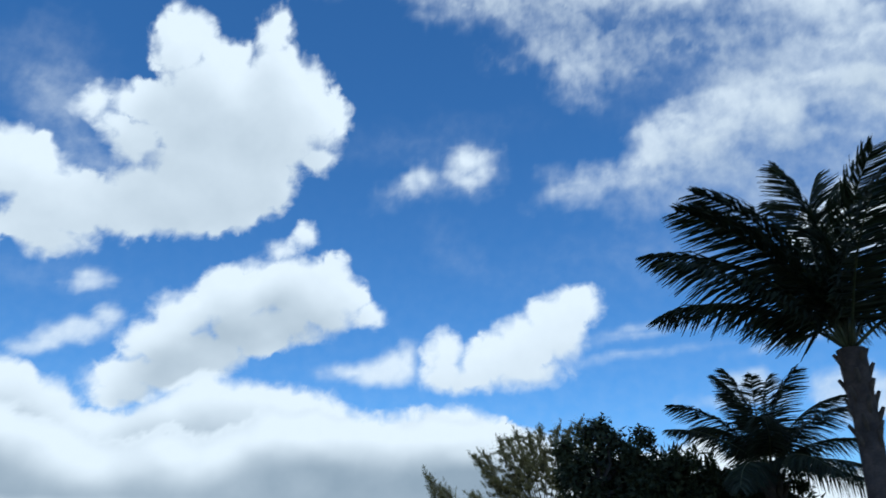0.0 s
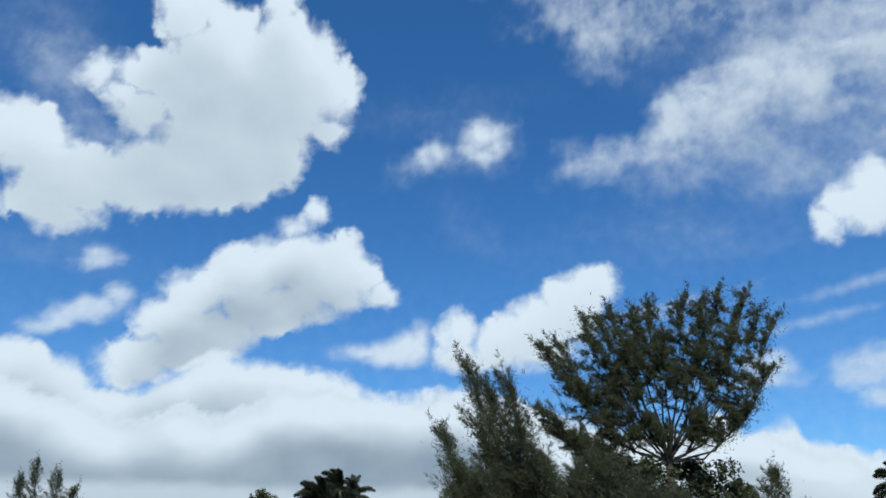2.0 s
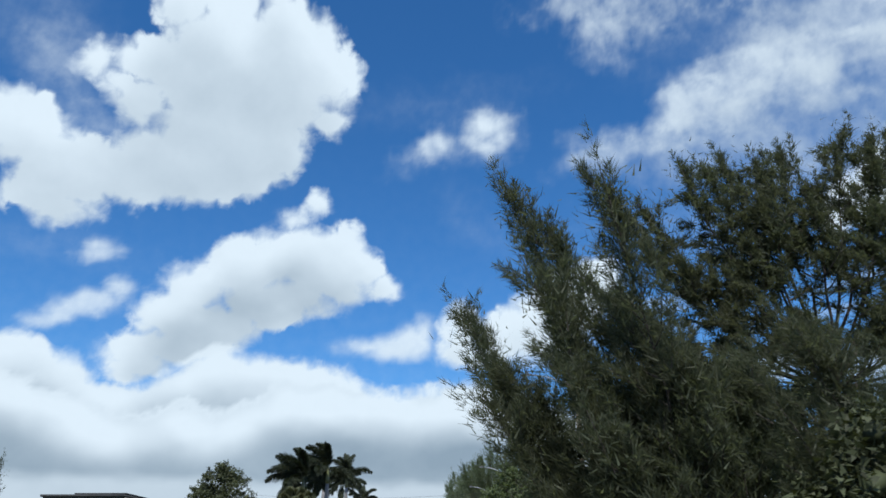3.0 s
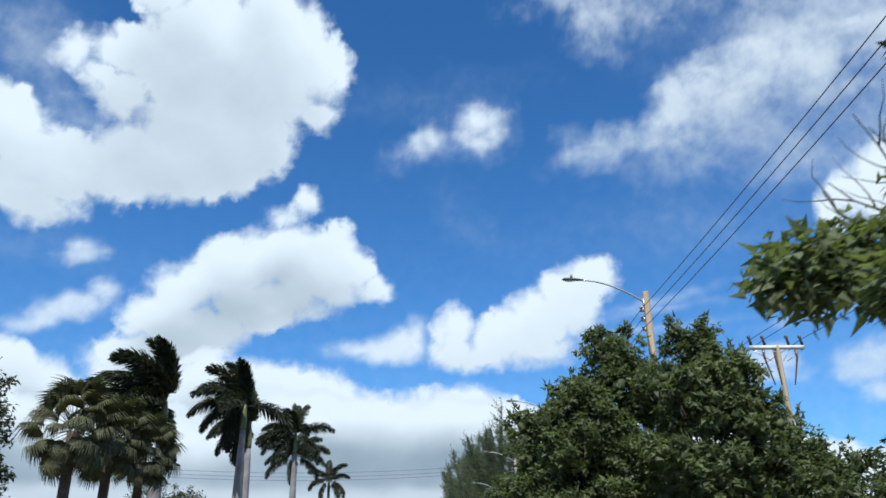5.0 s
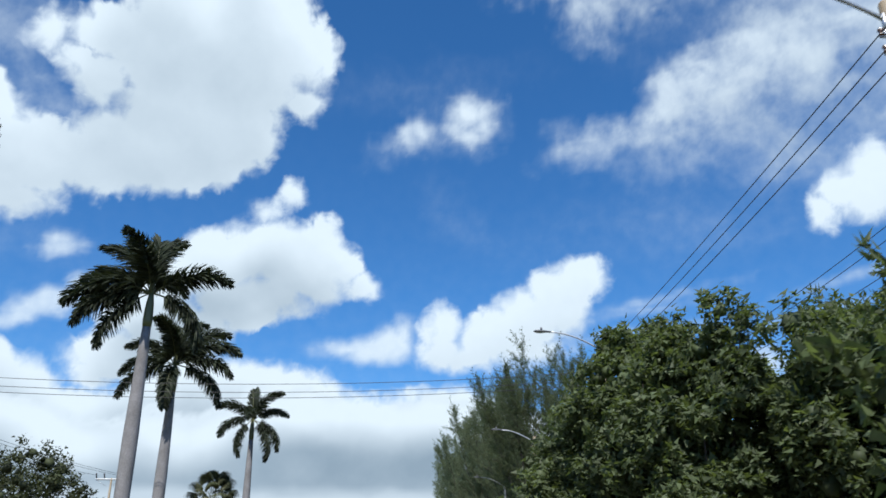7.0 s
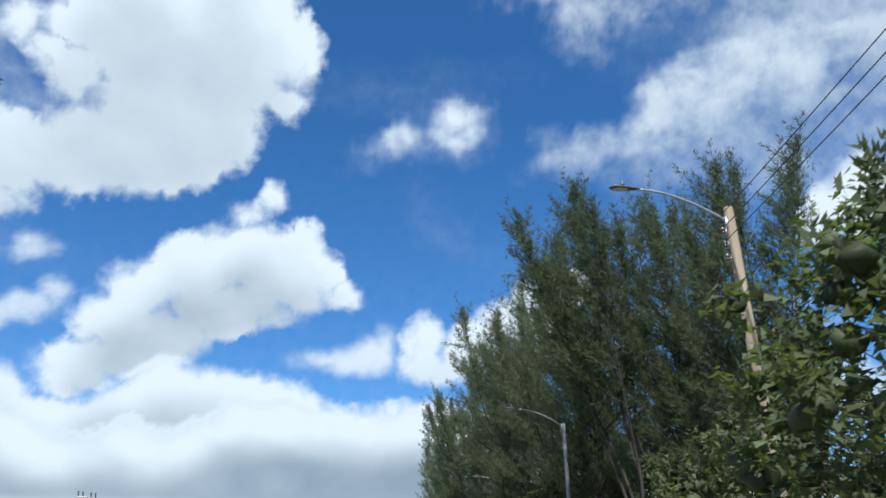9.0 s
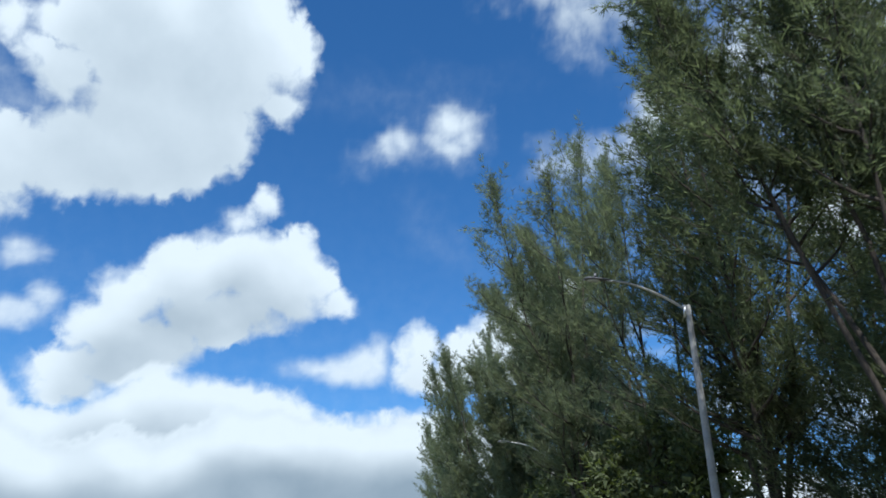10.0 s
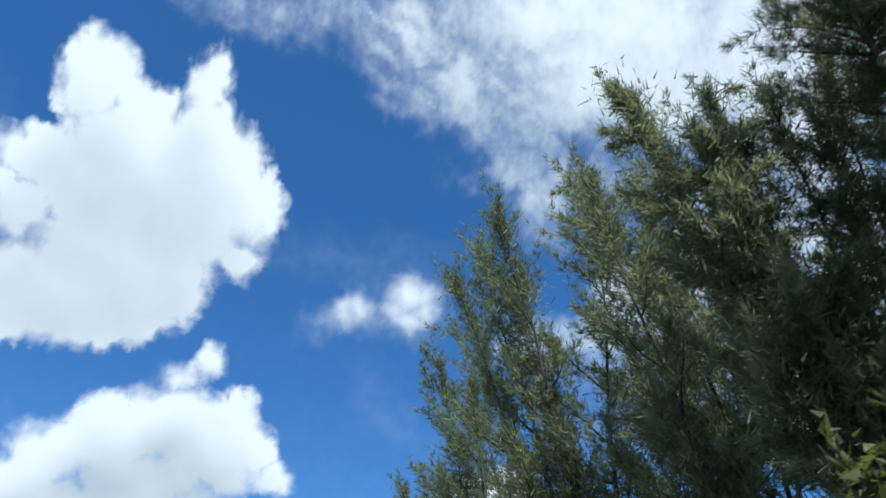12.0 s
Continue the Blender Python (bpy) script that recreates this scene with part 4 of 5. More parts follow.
def fan_palm(x, y, neck, seed, leaves=34, scale=1.0, wind=0.3):
    rng = np.random.default_rng(seed)
    ob = thing("cabbage_palm", "cabbage palm with stout brown trunk and round leafy head", "palm tree", pose(x, y, -0.17), "cabbage palms beside the road")
    z = np.linspace(0, 1, 10)
    rad = np.interp(z, [0, 0.1, 0.8, 1], [0.27, 0.21, 0.22, 0.27]) * scale
    rad = rad * (1 + 0.05 * np.sin(z * 60))
    part("trunk", Soup().tube(np.stack([0 * z, 0 * z, z * (neck + 0.17)], -1), rad, 11).mesh("trunk", BROWN_BARK), ob, "rough brown trunk")
    for k in range(leaves):
        u = (k + 0.5) / leaves
        a = 2.4 * k - wind * math.sin(2.4 * k)
        m = pose(0, 0, neck + 0.12 + 0.35 * (1 - u)) @ pose(0, 0, 0, 0, 0, math.degrees(a)) @ pose(0.1, 0, 0, rng.uniform(-30, 30), -(82 - 135 * u + rng.uniform(-8, 8)), 0)
        m = m @ Matrix.Diagonal((scale, scale, scale, 1))
        leaf = part("fan_leaf", FANS[k % 2][0], ob, "", m)
        part("leaf_blade", FANS[k % 2][1], leaf)
    return ob


COCO = [frond_mesh(RNG, 3.7, 1.05, 0.2, 0.8, 0.10, False, 120, 0.045, 0.2, 0.55), frond_mesh(RNG, 4.0, 1.1, 0.15, 1.05, -0.1, False, 130, 0.045, 0.2, 0.55), frond_mesh(RNG, 4.0, 1.1, 0.1, 0.95, 0.1, False, 130, 0.045, 0.2, 0.5)]


def coconut_palm(x, y, neck, seed, leaves, lean=0.3, scale=1.0):
    """leaves: azimuth (180 is towards -x), pitch and kind of each frond."""
    rng = np.random.default_rng(seed)
    ob = thing("coconut_palm", "coconut palm with long dark arching fronds and a rough trunk", "palm tree", pose(x, y, -0.17), "coconut palms at the roadside")
    z = np.linspace(0, 1, 12)
    part("trunk", Soup().tube(np.stack([-lean * (1 - z) ** 2, 0 * z, z * (neck + 0.1)], -1), np.interp(z, [0, 0.1, 0.75, 1], [0.30, 0.22, 0.20, 0.24]) * (1 + 0.04 * np.sin(z * 70)) * scale**0.5, 10).mesh("trunk", BROWN_BARK), ob, "rough ringed trunk")
    # old leaf bases round the neck
    for k in range(26):
        a = 2.4 * k
        low = neck - 0.06 * k
        boot = Soup().tube([(0.1 * math.cos(a), 0.1 * math.sin(a), low - 0.35), (0.2 * math.cos(a), 0.2 * math.sin(a), low - 0.05), (0.3 * math.cos(a), 0.3 * math.sin(a), low + 0.12)], [0.06, 0.05, 0.03], 6)
        part("leaf_base", boot.mesh("leaf_base", HUSK), ob, "dry brown leaf base")
    for a, pitch, kind in leaves:
        frond(ob, COCO[kind], neck + 0.12, a + rng.uniform(-4, 4), pitch, rng.uniform(-15, 15), (0, 0), scale)
    return ob


# ---- planting, from the start of the road onwards ----
coconut_palm(8.5, 12.9, 5.3, 21, [(182, 32, 0), (178, 50, 1), (186, 62, 1), (174, 74, 1), (168, 88, 0), (8, 88, 0), (0, 97, 0), (352, 72, 1), (20, 52, 1), (268, 76, 0), (262, 48, 1), (90, 62, 1), (92, 85, 0), (332, 34, 1), (205, 66, 1), (140, 40, 1)])
coconut_palm(7.9, 15.6, 3.6, 22, [(180, 32, 0), (186, 55, 1), (175, 80, 0), (10, 84, 0), (0, 60, 1), (5, 30, 1), (355, 5, 2), (235, 60, 0), (255, 35, 1), (280, 70, 0), (300, 40, 1), (270, 10, 2), (225, 5, 2), (310, 8, 2), (90, 70, 0), (60, 50, 1), (120, 50, 1), (140, 80, 0)], 0.1, 0.58)
for x, y, h, r, seed in ((5.1, 16.5, 3.8, 1.0, 31), (6.1, 16.8, 4.2, 1.1, 33), (7.6, 17.0, 4.0, 1.4, 32)):
    plant("broadleaf_tree", "dense dark-leaved small tree tossed by the wind", x, y, 20, broadleaf(np.random.default_rng(seed), h, r, DARK_LEAF, 110, 330, 0.12, gaps=0.35, bare=0.1, uneven=1.0, sprigs=150), "roadside broadleaf trees")

TOSSED = [(4.08, 16.2, 3.7, 0.38), (4.65, 16.3, 3.95, 0.42), (5.3, 16.4, 3.75, 0.4), (4.15, 16.1, 3.3, 0.42), (4.4, 16.2, 2.7, 0.55), (4.45, 16.2, 2.0, 0.6), (4.8, 16.2, 3.1, 0.6), (5.4, 16.3, 3.2, 0.7), (4.6, 16.2, 1.2, 0.7), (3.85, 16.1, 4.1, 0.16), (4.45, 16.2, 4.4, 0.17), (5.0, 16.3, 4.25, 0.16), (5.7, 16.6, 4.35, 0.2), (4.75, 16.2, 4.5, 0.12), (3.9, 16.0, 3.5, 0.18), (4.0, 16.1, 2.9, 0.2)]
plant("broadleaf_tree", "dark-leaved small tree with ragged windblown top", 4.9, 16.3, 0, lump_tree(np.random.default_rng(34), (4.9, 16.3), TOSSED, [], DARK_LEAF, 0.11), "roadside broadleaf trees")

SHEOAK = "tall feathery she-oak with grey-green needle plumes"


def sheoak(x, y, seed, leaders, r, label=SHEOAK, group="she-oaks beside the road", **how):
    """leaders: tops in the world's metres."""
    tops = [(a - x, b - y, c + 0.17) for a, b, c in leaders]
    return plant("sheoak_tree", label, x, y, 0, casuarina(np.random.default_rng(seed), tops, r, **how), group)


sheoak(13.2, 75.8, 41, [(9.9, 75.3, 15.2), (12.0, 75.7, 15.8), (16.0, 75, 16.3), (19.4, 75.4, 15.9), (6.6, 75.5, 13.8), (7.4, 75.8, 14.2), (9.0, 75, 15.2), (10.8, 75.9, 16.1), (13.1, 76.1, 16.4), (14.8, 74.5, 16.4), (17.2, 75.5, 17.2), (18.7, 75.5, 17.0), (20.4, 75.5, 15.6), (19.4, 75, 12.4), (17.8, 75, 10.2), (8.4, 75.2, 11.6), (10.4, 75, 11.4), (11.2, 74.4, 13.6), (15.6, 74.6, 13.2), (13.2, 74.2, 14.0), (17.4, 74.6, 14.4), (6.2, 75.2, 10.2), (6.9, 75.3, 9.0), (7.8, 75.2, 8.6), (9.6, 75, 9.6), (12.2, 74.8, 9.2), (15.2, 74.8, 9.6)], 2.0, "wide spreading she-oak with forked dark limbs and feathery crown", low=0.5, bare=0.15, fork=0.4, limbs=12, plume=0.75, steep=0.5, needles=78, stout=1.7, fill=12, up=0.3, droop=0.15, bow=0.22, mat=SHADED_NEEDLE)
sheoak(6.2, 67.4, 42, [(2.1, 68.6, 11.3), (2.96, 68.6, 10.4), (3.6, 64.8, 9.7), (1.0, 70.2, 8.5), (1.5, 68.6, 6.6), (2.5, 67, 8.2), (5.2, 67, 6.4), (1.4, 67.6, 5.4), (6.8, 66.6, 5.8), (3.0, 66.4, 5.8), (3.4, 65.6, 4.6), (5.0, 65.6, 5.8), (4.2, 67.4, 7.8), (2.3, 68.0, 5.8)], 1.3, "dense she-oak with upswept plumes leaning over the road", plume=1.2, limbs=18, low=0.3, bow=0.42, fork=0.16, needles=125, stout=1.0, fill=12, up=1.0, mat=SHADED_NEEDLE)
plant("broadleaf_shrub", "low dark green shrub under the she-oaks", 7.6, 63.5, 0, broadleaf(np.random.default_rng(46), 3.9, 2.0, DARK_LEAF, 80, 160, 0.15, 0.05), "roadside shrubs")
plant("broadleaf_shrub", "low dark green shrub under the she-oaks", 11.0, 64.5, 90, broadleaf(np.random.default_rng(47), 3.5, 2.2, DARK_LEAF, 80, 160, 0.15, 0.05), "roadside shrubs")
sheoak(8.6, 65.0, 43, [(7.4, 65, 6.2), (8.8, 65, 5.2), (10.2, 64.5, 4.6)], 2.0, limbs=18, needles=130, stout=0.8, fill=12, mat=SHADED_NEEDLE)
sheoak(13.0, 64.0, 44, [(12.2, 64, 4.0), (14.4, 64, 3.8), (16.6, 64.5, 3.6)], 2.2, limbs=18, needles=110, stout=1.0, fill=12, mat=SHADED_NEEDLE)
plant("broadleaf_tree", "dense dark broadleaf tree behind the spreading she-oak", 10.6, 77.0, 10, broadleaf(np.random.default_rng(48), 8.2, 3.6, DARK_LEAF, 120, 160, 0.2, 0.1), "roadside broadleaf trees")
plant("broadleaf_tree", "dense dark broadleaf tree behind the spreading she-oak", 15.6, 77.5, 70, broadleaf(np.random.default_rng(46), 7.4, 2.9, DARK_LEAF, 100, 160, 0.2, 0.1), "roadside broadleaf trees")
sheoak(22.4, 84.0, 45, [(22.6, 84, 8.2), (21.4, 85, 6.6)], 1.6, mat=SHADED_NEEDLE)

BROAD = "dense green broadleaf tree with glossy leaf clumps"


def broad(x, y, h, r, seed, clumps, leaves, size, label=BROAD, name="broadleaf_tree", mat=LEAF, **how):
    return plant(name, label, x, y, 37 * seed, broadleaf(np.random.default_rng(seed), h, r, mat, clumps, leaves, size, **how), "roadside broadleaf trees")


plant("broadleaf_tree", "leggy broadleaf tree with bare crooked twigs and hanging leaf clumps", 6.4, 92.2, 0, lump_tree(np.random.default_rng(51), (6.4, 92.2), [(6.8, 91.45, 7.18, 0.64), (5.61, 91.28, 6.42, 0.59), (7.06, 91.7, 5.82, 0.68), (5.4, 91.28, 4.97, 0.72), (6.21, 91.62, 4.38, 0.85), (6.63, 92.12, 3.18, 1.27), (5.44, 91.78, 2.33, 1.1), (7.48, 92.55, 4.46, 1.02), (2.9, 90.4, 3.55, 0.4), (3.35, 90.6, 3.65, 0.38), (3.8, 90.8, 3.8, 0.4), (4.4, 91.2, 4.1, 0.38), (3.2, 89.6, 3.1, 0.2)], [(4.1, 91.7, 5.0), (3.9, 91.5, 4.8), (4.2, 91.2, 5.5), (4.6, 91.6, 5.6)], LEAF, 0.14), "roadside broadleaf trees")
broad(6.8, 102.8, 7.5, 1.55, 57, 80, 360, 0.15, bare=0.06, uneven=0.9, gaps=0.25, sprigs=60, fill=900)
broad(4.0, 106.2, 6.9, 1.75, 49, 80, 380, 0.15, bare=0.05, uneven=0.8, gaps=0.2, sprigs=50, fill=700)
broad(5.8, 107.6, 8.3, 2.6, 52, 120, 420, 0.15, bare=0.06, uneven=0.9, gaps=0.22, sprigs=90, fill=1400)
broad(11.6, 108.5, 5.5, 2.4, 53, 90, 200, 0.19, bare=0.08, uneven=1.1, gaps=0.3, sprigs=60, fill=1000)
broad(7.9, 113.2, 9.2, 2.6, 58, 46, 130, 0.075, "half-bare tree with crooked twigs and few leaves", bare=0.3, gaps=0.5, fill=0, twigs=46, core=0.25)
UMBRELLA = "umbrella tree with large drooping finger-like leaves"
broad(5.45, 121.0, 5.85, 0.52, 54, 60, 90, 0.19, UMBRELLA, "umbrella_tree", BIG_LEAF, bare=0.72, umbrella=True, fill=500)
broad(7.75, 122.0, 6.75, 0.78, 55, 110, 90, 0.2, UMBRELLA, "umbrella_tree", BIG_LEAF, bare=0.66, umbrella=True, fill=1000)
broad(6.3, 120.6, 4.7, 1.7, 59, 130, 90, 0.21, UMBRELLA, "umbrella_tree", BIG_LEAF, bare=0.1, umbrella=True, fill=2200)
broad(9.2, 121.2, 5.2, 1.7, 50, 120, 90, 0.21, UMBRELLA, "umbrella_tree", BIG_LEAF, bare=0.1, umbrella=True, fill=2000)
broad(12.0, 124.0, 6.6, 2.6, 56, 130, 60, 0.22, UMBRELLA, "umbrella_tree", BIG_LEAF, bare=0.12, umbrella=True, fill=2000)
for k, (x, y, h, r) in enumerate([(6.8, 125.8, 5.3, 2.4), (9.6, 129.0, 6.5, 2.6), (10.8, 135.5, 8.0, 2.9), (5.6, 134.2, 7.1, 1.75), (5.5, 137.5, 8.1, 1.9), (4.9, 139.6, 6.1, 2.3), (8.6, 132.6, 6.6, 2.4), (8.8, 142.0, 8.8, 3.0), (12.8, 140.0, 9.0, 3.2), (9.6, 145, 8.6, 3.0), (6.8, 149, 7.2, 2.8), (8.0, 155, 8.0, 3.2), (7.2, 162, 7.2, 3.0), (10.2, 169.5, 7.2, 2.4), (10.4, 175, 6.8, 2.4), (10.8, 181, 6.2, 2.4), (8.6, 194.0, 7.2, 2.8), (11.4, 195.5, 7.8, 3.0), (8.0, 199, 7.4, 3.0), (8.2, 205, 7.4, 3.0), (7.6, 211, 6.0, 2.6), (8.2, 217, 6.2, 2.7), (10.8, 200, 9.0, 3.2), (11.4, 208, 8.2, 3.0)]):
    near = 130 < y < 140
    broad(x, y, h, r, 60 + k, (120 if near else 74), (300 if near else 100), 0.15 if near else 0.19, bare=0.06, uneven=1.0, gaps=0.25, sprigs=50, fill=700)
sheoak(12.4, 177.5, 80, [(12.6, 178.3, 18.0), (11.3, 178.6, 15.3), (13.3, 178, 17.4), (15.6, 177.4, 18.6), (14.4, 176.6, 15.5)], 2.4, low=0.12, needles=75, stout=1.5)
sheoak(9.6, 182.2, 81, [(5.5, 183.3, 17.8), (6.6, 183.6, 16.0), (7.7, 181.9, 18.6), (7.9, 179.9, 16.9), (9.4, 181.4, 16.6)], 2.0, low=0.42)
sheoak(12.0, 182.5, 92, [(11.0, 182.2, 17.6), (10.7, 180.5, 16.2), (12.6, 183, 18.6), (10.4, 183.5, 13.0), (14.3, 181.5, 18.4)], 2.4, low=0.1, needles=70, stout=1.5)
sheoak(10.4, 190.0, 99, [(7.9, 186.7, 18.5), (9.0, 190.2, 20.5), (10.6, 190.6, 23.6), (13.6, 189, 22.6), (9.0, 192, 17.5), (11.8, 191.5, 21.0)], 3.0, low=0.14, limbs=21, plume=1.7, needles=80, stout=1.5)
sheoak(12.2, 188.5, 102, [(11.4, 188, 9.5), (13.4, 189, 11.0), (10.4, 190.5, 8.5), (12.4, 187.5, 7.0)], 2.6, low=0.04, limbs=13, needles=60, stout=1.7)
sheoak(12.4, 181.5, 105, [(11.6, 181, 10.0), (13.4, 182.5, 12.0), (10.9, 183.5, 8.0), (9.9, 184.4, 7.5)], 2.3, low=0.04, limbs=13, needles=60, stout=1.7)
sheoak(9.2, 194.0, 94, [(8.2, 193.6, 17.0), (10.6, 194, 19.5), (6.8, 192.6, 14.5)], 2.6, limbs=17, needles=120, stout=1.0, fill=9, mat=LIT_NEEDLE)
sheoak(7.2, 196.5, 82, [(4.1, 196.3, 18.1), (5.4, 197, 16.0), (5.9, 194.4, 17.3), (7.8, 196.2, 20.2), (9.4, 198, 20.5)], 2.2, limbs=17, needles=120, stout=1.0, fill=9, mat=LIT_NEEDLE)
sheoak(15.2, 190, 96, [(14.3, 190, 21.8), (16.2, 190, 22.6), (17.6, 191, 19.5), (12.8, 189.5, 18.0)], 3.0, needles=60, stout=1.7)
sheoak(15.0, 184, 97, [(16.2, 184, 19.0), (13.8, 183.5, 15.7)], 2.8, needles=60, stout=1.7)
SPREAD = "she-oak with long bare limbs sweeping out into feathery sprays"
fan = dict(low=0.36, fork=0.42, limbs=17, needles=185, stout=0.62, fill=10, up=0.35, plume=1.2, bare=0.15, mat=LIT_NEEDLE)
sheoak(12.4, 207, 84, [(5.3, 207.4, 17.3), (6.4, 206.8, 18.6), (7.3, 205.6, 20.2), (8.2, 207.6, 20.0), (8.4, 208, 18.6), (9.6, 206.5, 22.0), (12.0, 206, 23.0), (6.8, 206.2, 14.4)], 1.5, SPREAD, **fan)
sheoak(12.2, 212, 95, [(5.3, 209.4, 18.4), (5.9, 210.3, 18.9), (7.4, 209.2, 19.3), (8.4, 211, 19.5), (10.2, 211, 22.0), (7.6, 210, 16.4), (9.4, 210, 17.0)], 1.5, SPREAD, **fan)
sheoak(9.6, 214.0, 98, [(5.1, 213.8, 14.9), (5.7, 214.6, 15.6), (5.9, 212.8, 13.0), (6.9, 213.6, 15.0), (11.0, 212.6, 13.0), (12.6, 213.4, 14.4), (8.2, 213.4, 15.4), (9.8, 213.2, 16.4), (11.4, 213.6, 17.0), (6.8, 213.6, 11.4), (8.6, 212.8, 13.0), (7.6, 213.0, 9.6)], 1.25, "green she-oak with drooping feathery limbs reaching over the road", low=0.15, limbs=16, needles=125, stout=1.3, fill=22, plume=0.95, up=0.2, droop=0.35, bow=0.2, mat=LIT_NEEDLE)
sheoak(14.2, 210.5, 110, [(12.2, 210.5, 11.6), (13.6, 210.8, 13.4), (14.8, 211.4, 12.4), (16.4, 213, 14.6), (12.8, 212.4, 15.0), (18.4, 212, 13.6), (15.4, 210, 10.4)], 2.4, low=0.05, limbs=15, needles=100, stout=1.9, fill=26, mat=LIT_NEEDLE)
sheoak(9.0, 217.5, 85, [(5.8, 217.6, 16.7), (7.2, 218, 17.2), (8.6, 216.6, 16.4), (7.0, 220.6, 19.0), (10.4, 218, 17.0)], 2.2, low=0.06, limbs=15, needles=125, stout=1.4, fill=20, mat=LIT_NEEDLE)
sheoak(14.0, 219.5, 113, [(11.6, 219, 13.4), (13.0, 219.5, 15.6), (14.6, 220, 17.0), (16.4, 220.5, 16.0), (14.0, 218.6, 12.0), (17.8, 219, 14.0)], 2.4, low=0.05, limbs=15, needles=90, stout=1.9, fill=26, mat=LIT_NEEDLE)
sheoak(10.2, 223, 100, [(9.6, 222.5, 18.5), (10.9, 223.5, 20.0), (9.0, 224, 16.0), (12.2, 222, 18.0)], 2.6, low=0.06, limbs=16, needles=100, stout=1.7, fill=22, mat=LIT_NEEDLE)
sheoak(7.6, 222.5, 86, [(4.2, 221.4, 18.8), (4.2, 224.6, 19.7), (3.4, 225.1, 18.6), (7.4, 222, 21.0), (5.2, 223, 17.0)], 2.2, low=0.06, limbs=17, needles=125, stout=1.3, fill=16, mat=LIT_NEEDLE)
sheoak(7.0, 232, 88, [(4.0, 231.5, 19.0), (6.2, 233, 21.0), (5.0, 229.5, 17.0)], 2.6, limbs=16, needles=90, stout=1.8, fill=16, mat=LIT_NEEDLE)
sheoak(7.0, 241, 89, [(4.0, 242.6, 17.7), (7.0, 241, 19.0), (5.4, 238.5, 17.5)], 2.4, limbs=16, needles=90, stout=1.4, fill=10, mat=LIT_NEEDLE)
sheoak(7.2, 249, 90, [(4.4, 247, 19.0), (7.2, 249, 18.5), (5.6, 251, 19.0)], 2.6, limbs=16, needles=80, stout=1.6, fill=8, mat=LIT_NEEDLE)
sheoak(7.6, 262, 91, [(5.0, 262, 16.5), (7.6, 262, 17.5)], 2.8, limbs=15, needles=80, stout=1.6, fill=8, mat=LIT_NEEDLE)

# other side of the road
for x, y, neck, seed in [(-10.5, 116.0, 7.8, 1), (-10.1, 128.0, 10.1, 2), (-11.5, 136.0, 10.3, 3)]:
    royal_palm(x, y, neck, 100 + seed, 15, wind=(1.0, 0.92, 1.0)[seed - 1])
royal_palm(-10.2, 146.5, 11.4, 104, leaves=[(110, 94), (182, 68), (175, 40), (188, -6), (200, 16), (2, 34), (14, -22), (262, 58), (90, 45), (40, 88), (150, 90), (178, -30), (172, 14)])
royal_palm(-11.7, 155.3, 10.9, 105, leaves=[(0, 36), (352, 12), (184, 16), (192, -14), (60, 86), (120, 78), (270, -40), (90, 45), (270, 62), (20, 62), (165, 48), (8, -18)])
royal_palm(-9.6, 164.3, 9.9, 106, scale=0.82, leaves=[(182, 50), (100, 88), (2, 34), (8, -24), (176, 4), (186, -50), (268, 20), (80, 60), (345, 66), (350, -46)])
royal_palm(40.4, 100.0, 7.6, 108, 13, scale=0.8)
fan_palm(-9.5, 106.0, 5.0, 111, 44, 0.64)
fan_palm(-9.5, 108.6, 5.1, 114, 44, 0.64)
fan_palm(-9.8, 112.2, 5.2, 112, 40, 0.64)
fan_palm(-10.1, 158.6, 5.0, 113, 44, 0.58)
plant("broadleaf_tree", "dense dark broadleaf tree beside the palms", -15.4, 109.0, 0, broadleaf(np.random.default_rng(121), 8.7, 2.4, DARK_LEAF, 110, 260, 0.15, 0.15), "roadside broadleaf trees")
plant("broadleaf_tree", "dense dark broadleaf tree far across the road", -29.5, 177.0, 60, broadleaf(np.random.default_rng(122), 11.2, 5.8, DARK_LEAF, 120, 160, 0.24, 0.15), "roadside broadleaf trees")
sheoak(-38.3, 117.5, 130, [(-38.3, 117.5, 12.0), (-36.5, 118, 10.5)], 2.2, group="she-oaks across the road", mat=SHADED_NEEDLE)
sheoak(-42.5, 121.0, 131, [(-42.5, 121.0, 13.6), (-44, 121, 12)], 2.2, group="she-oaks across the road", mat=SHADED_NEEDLE)


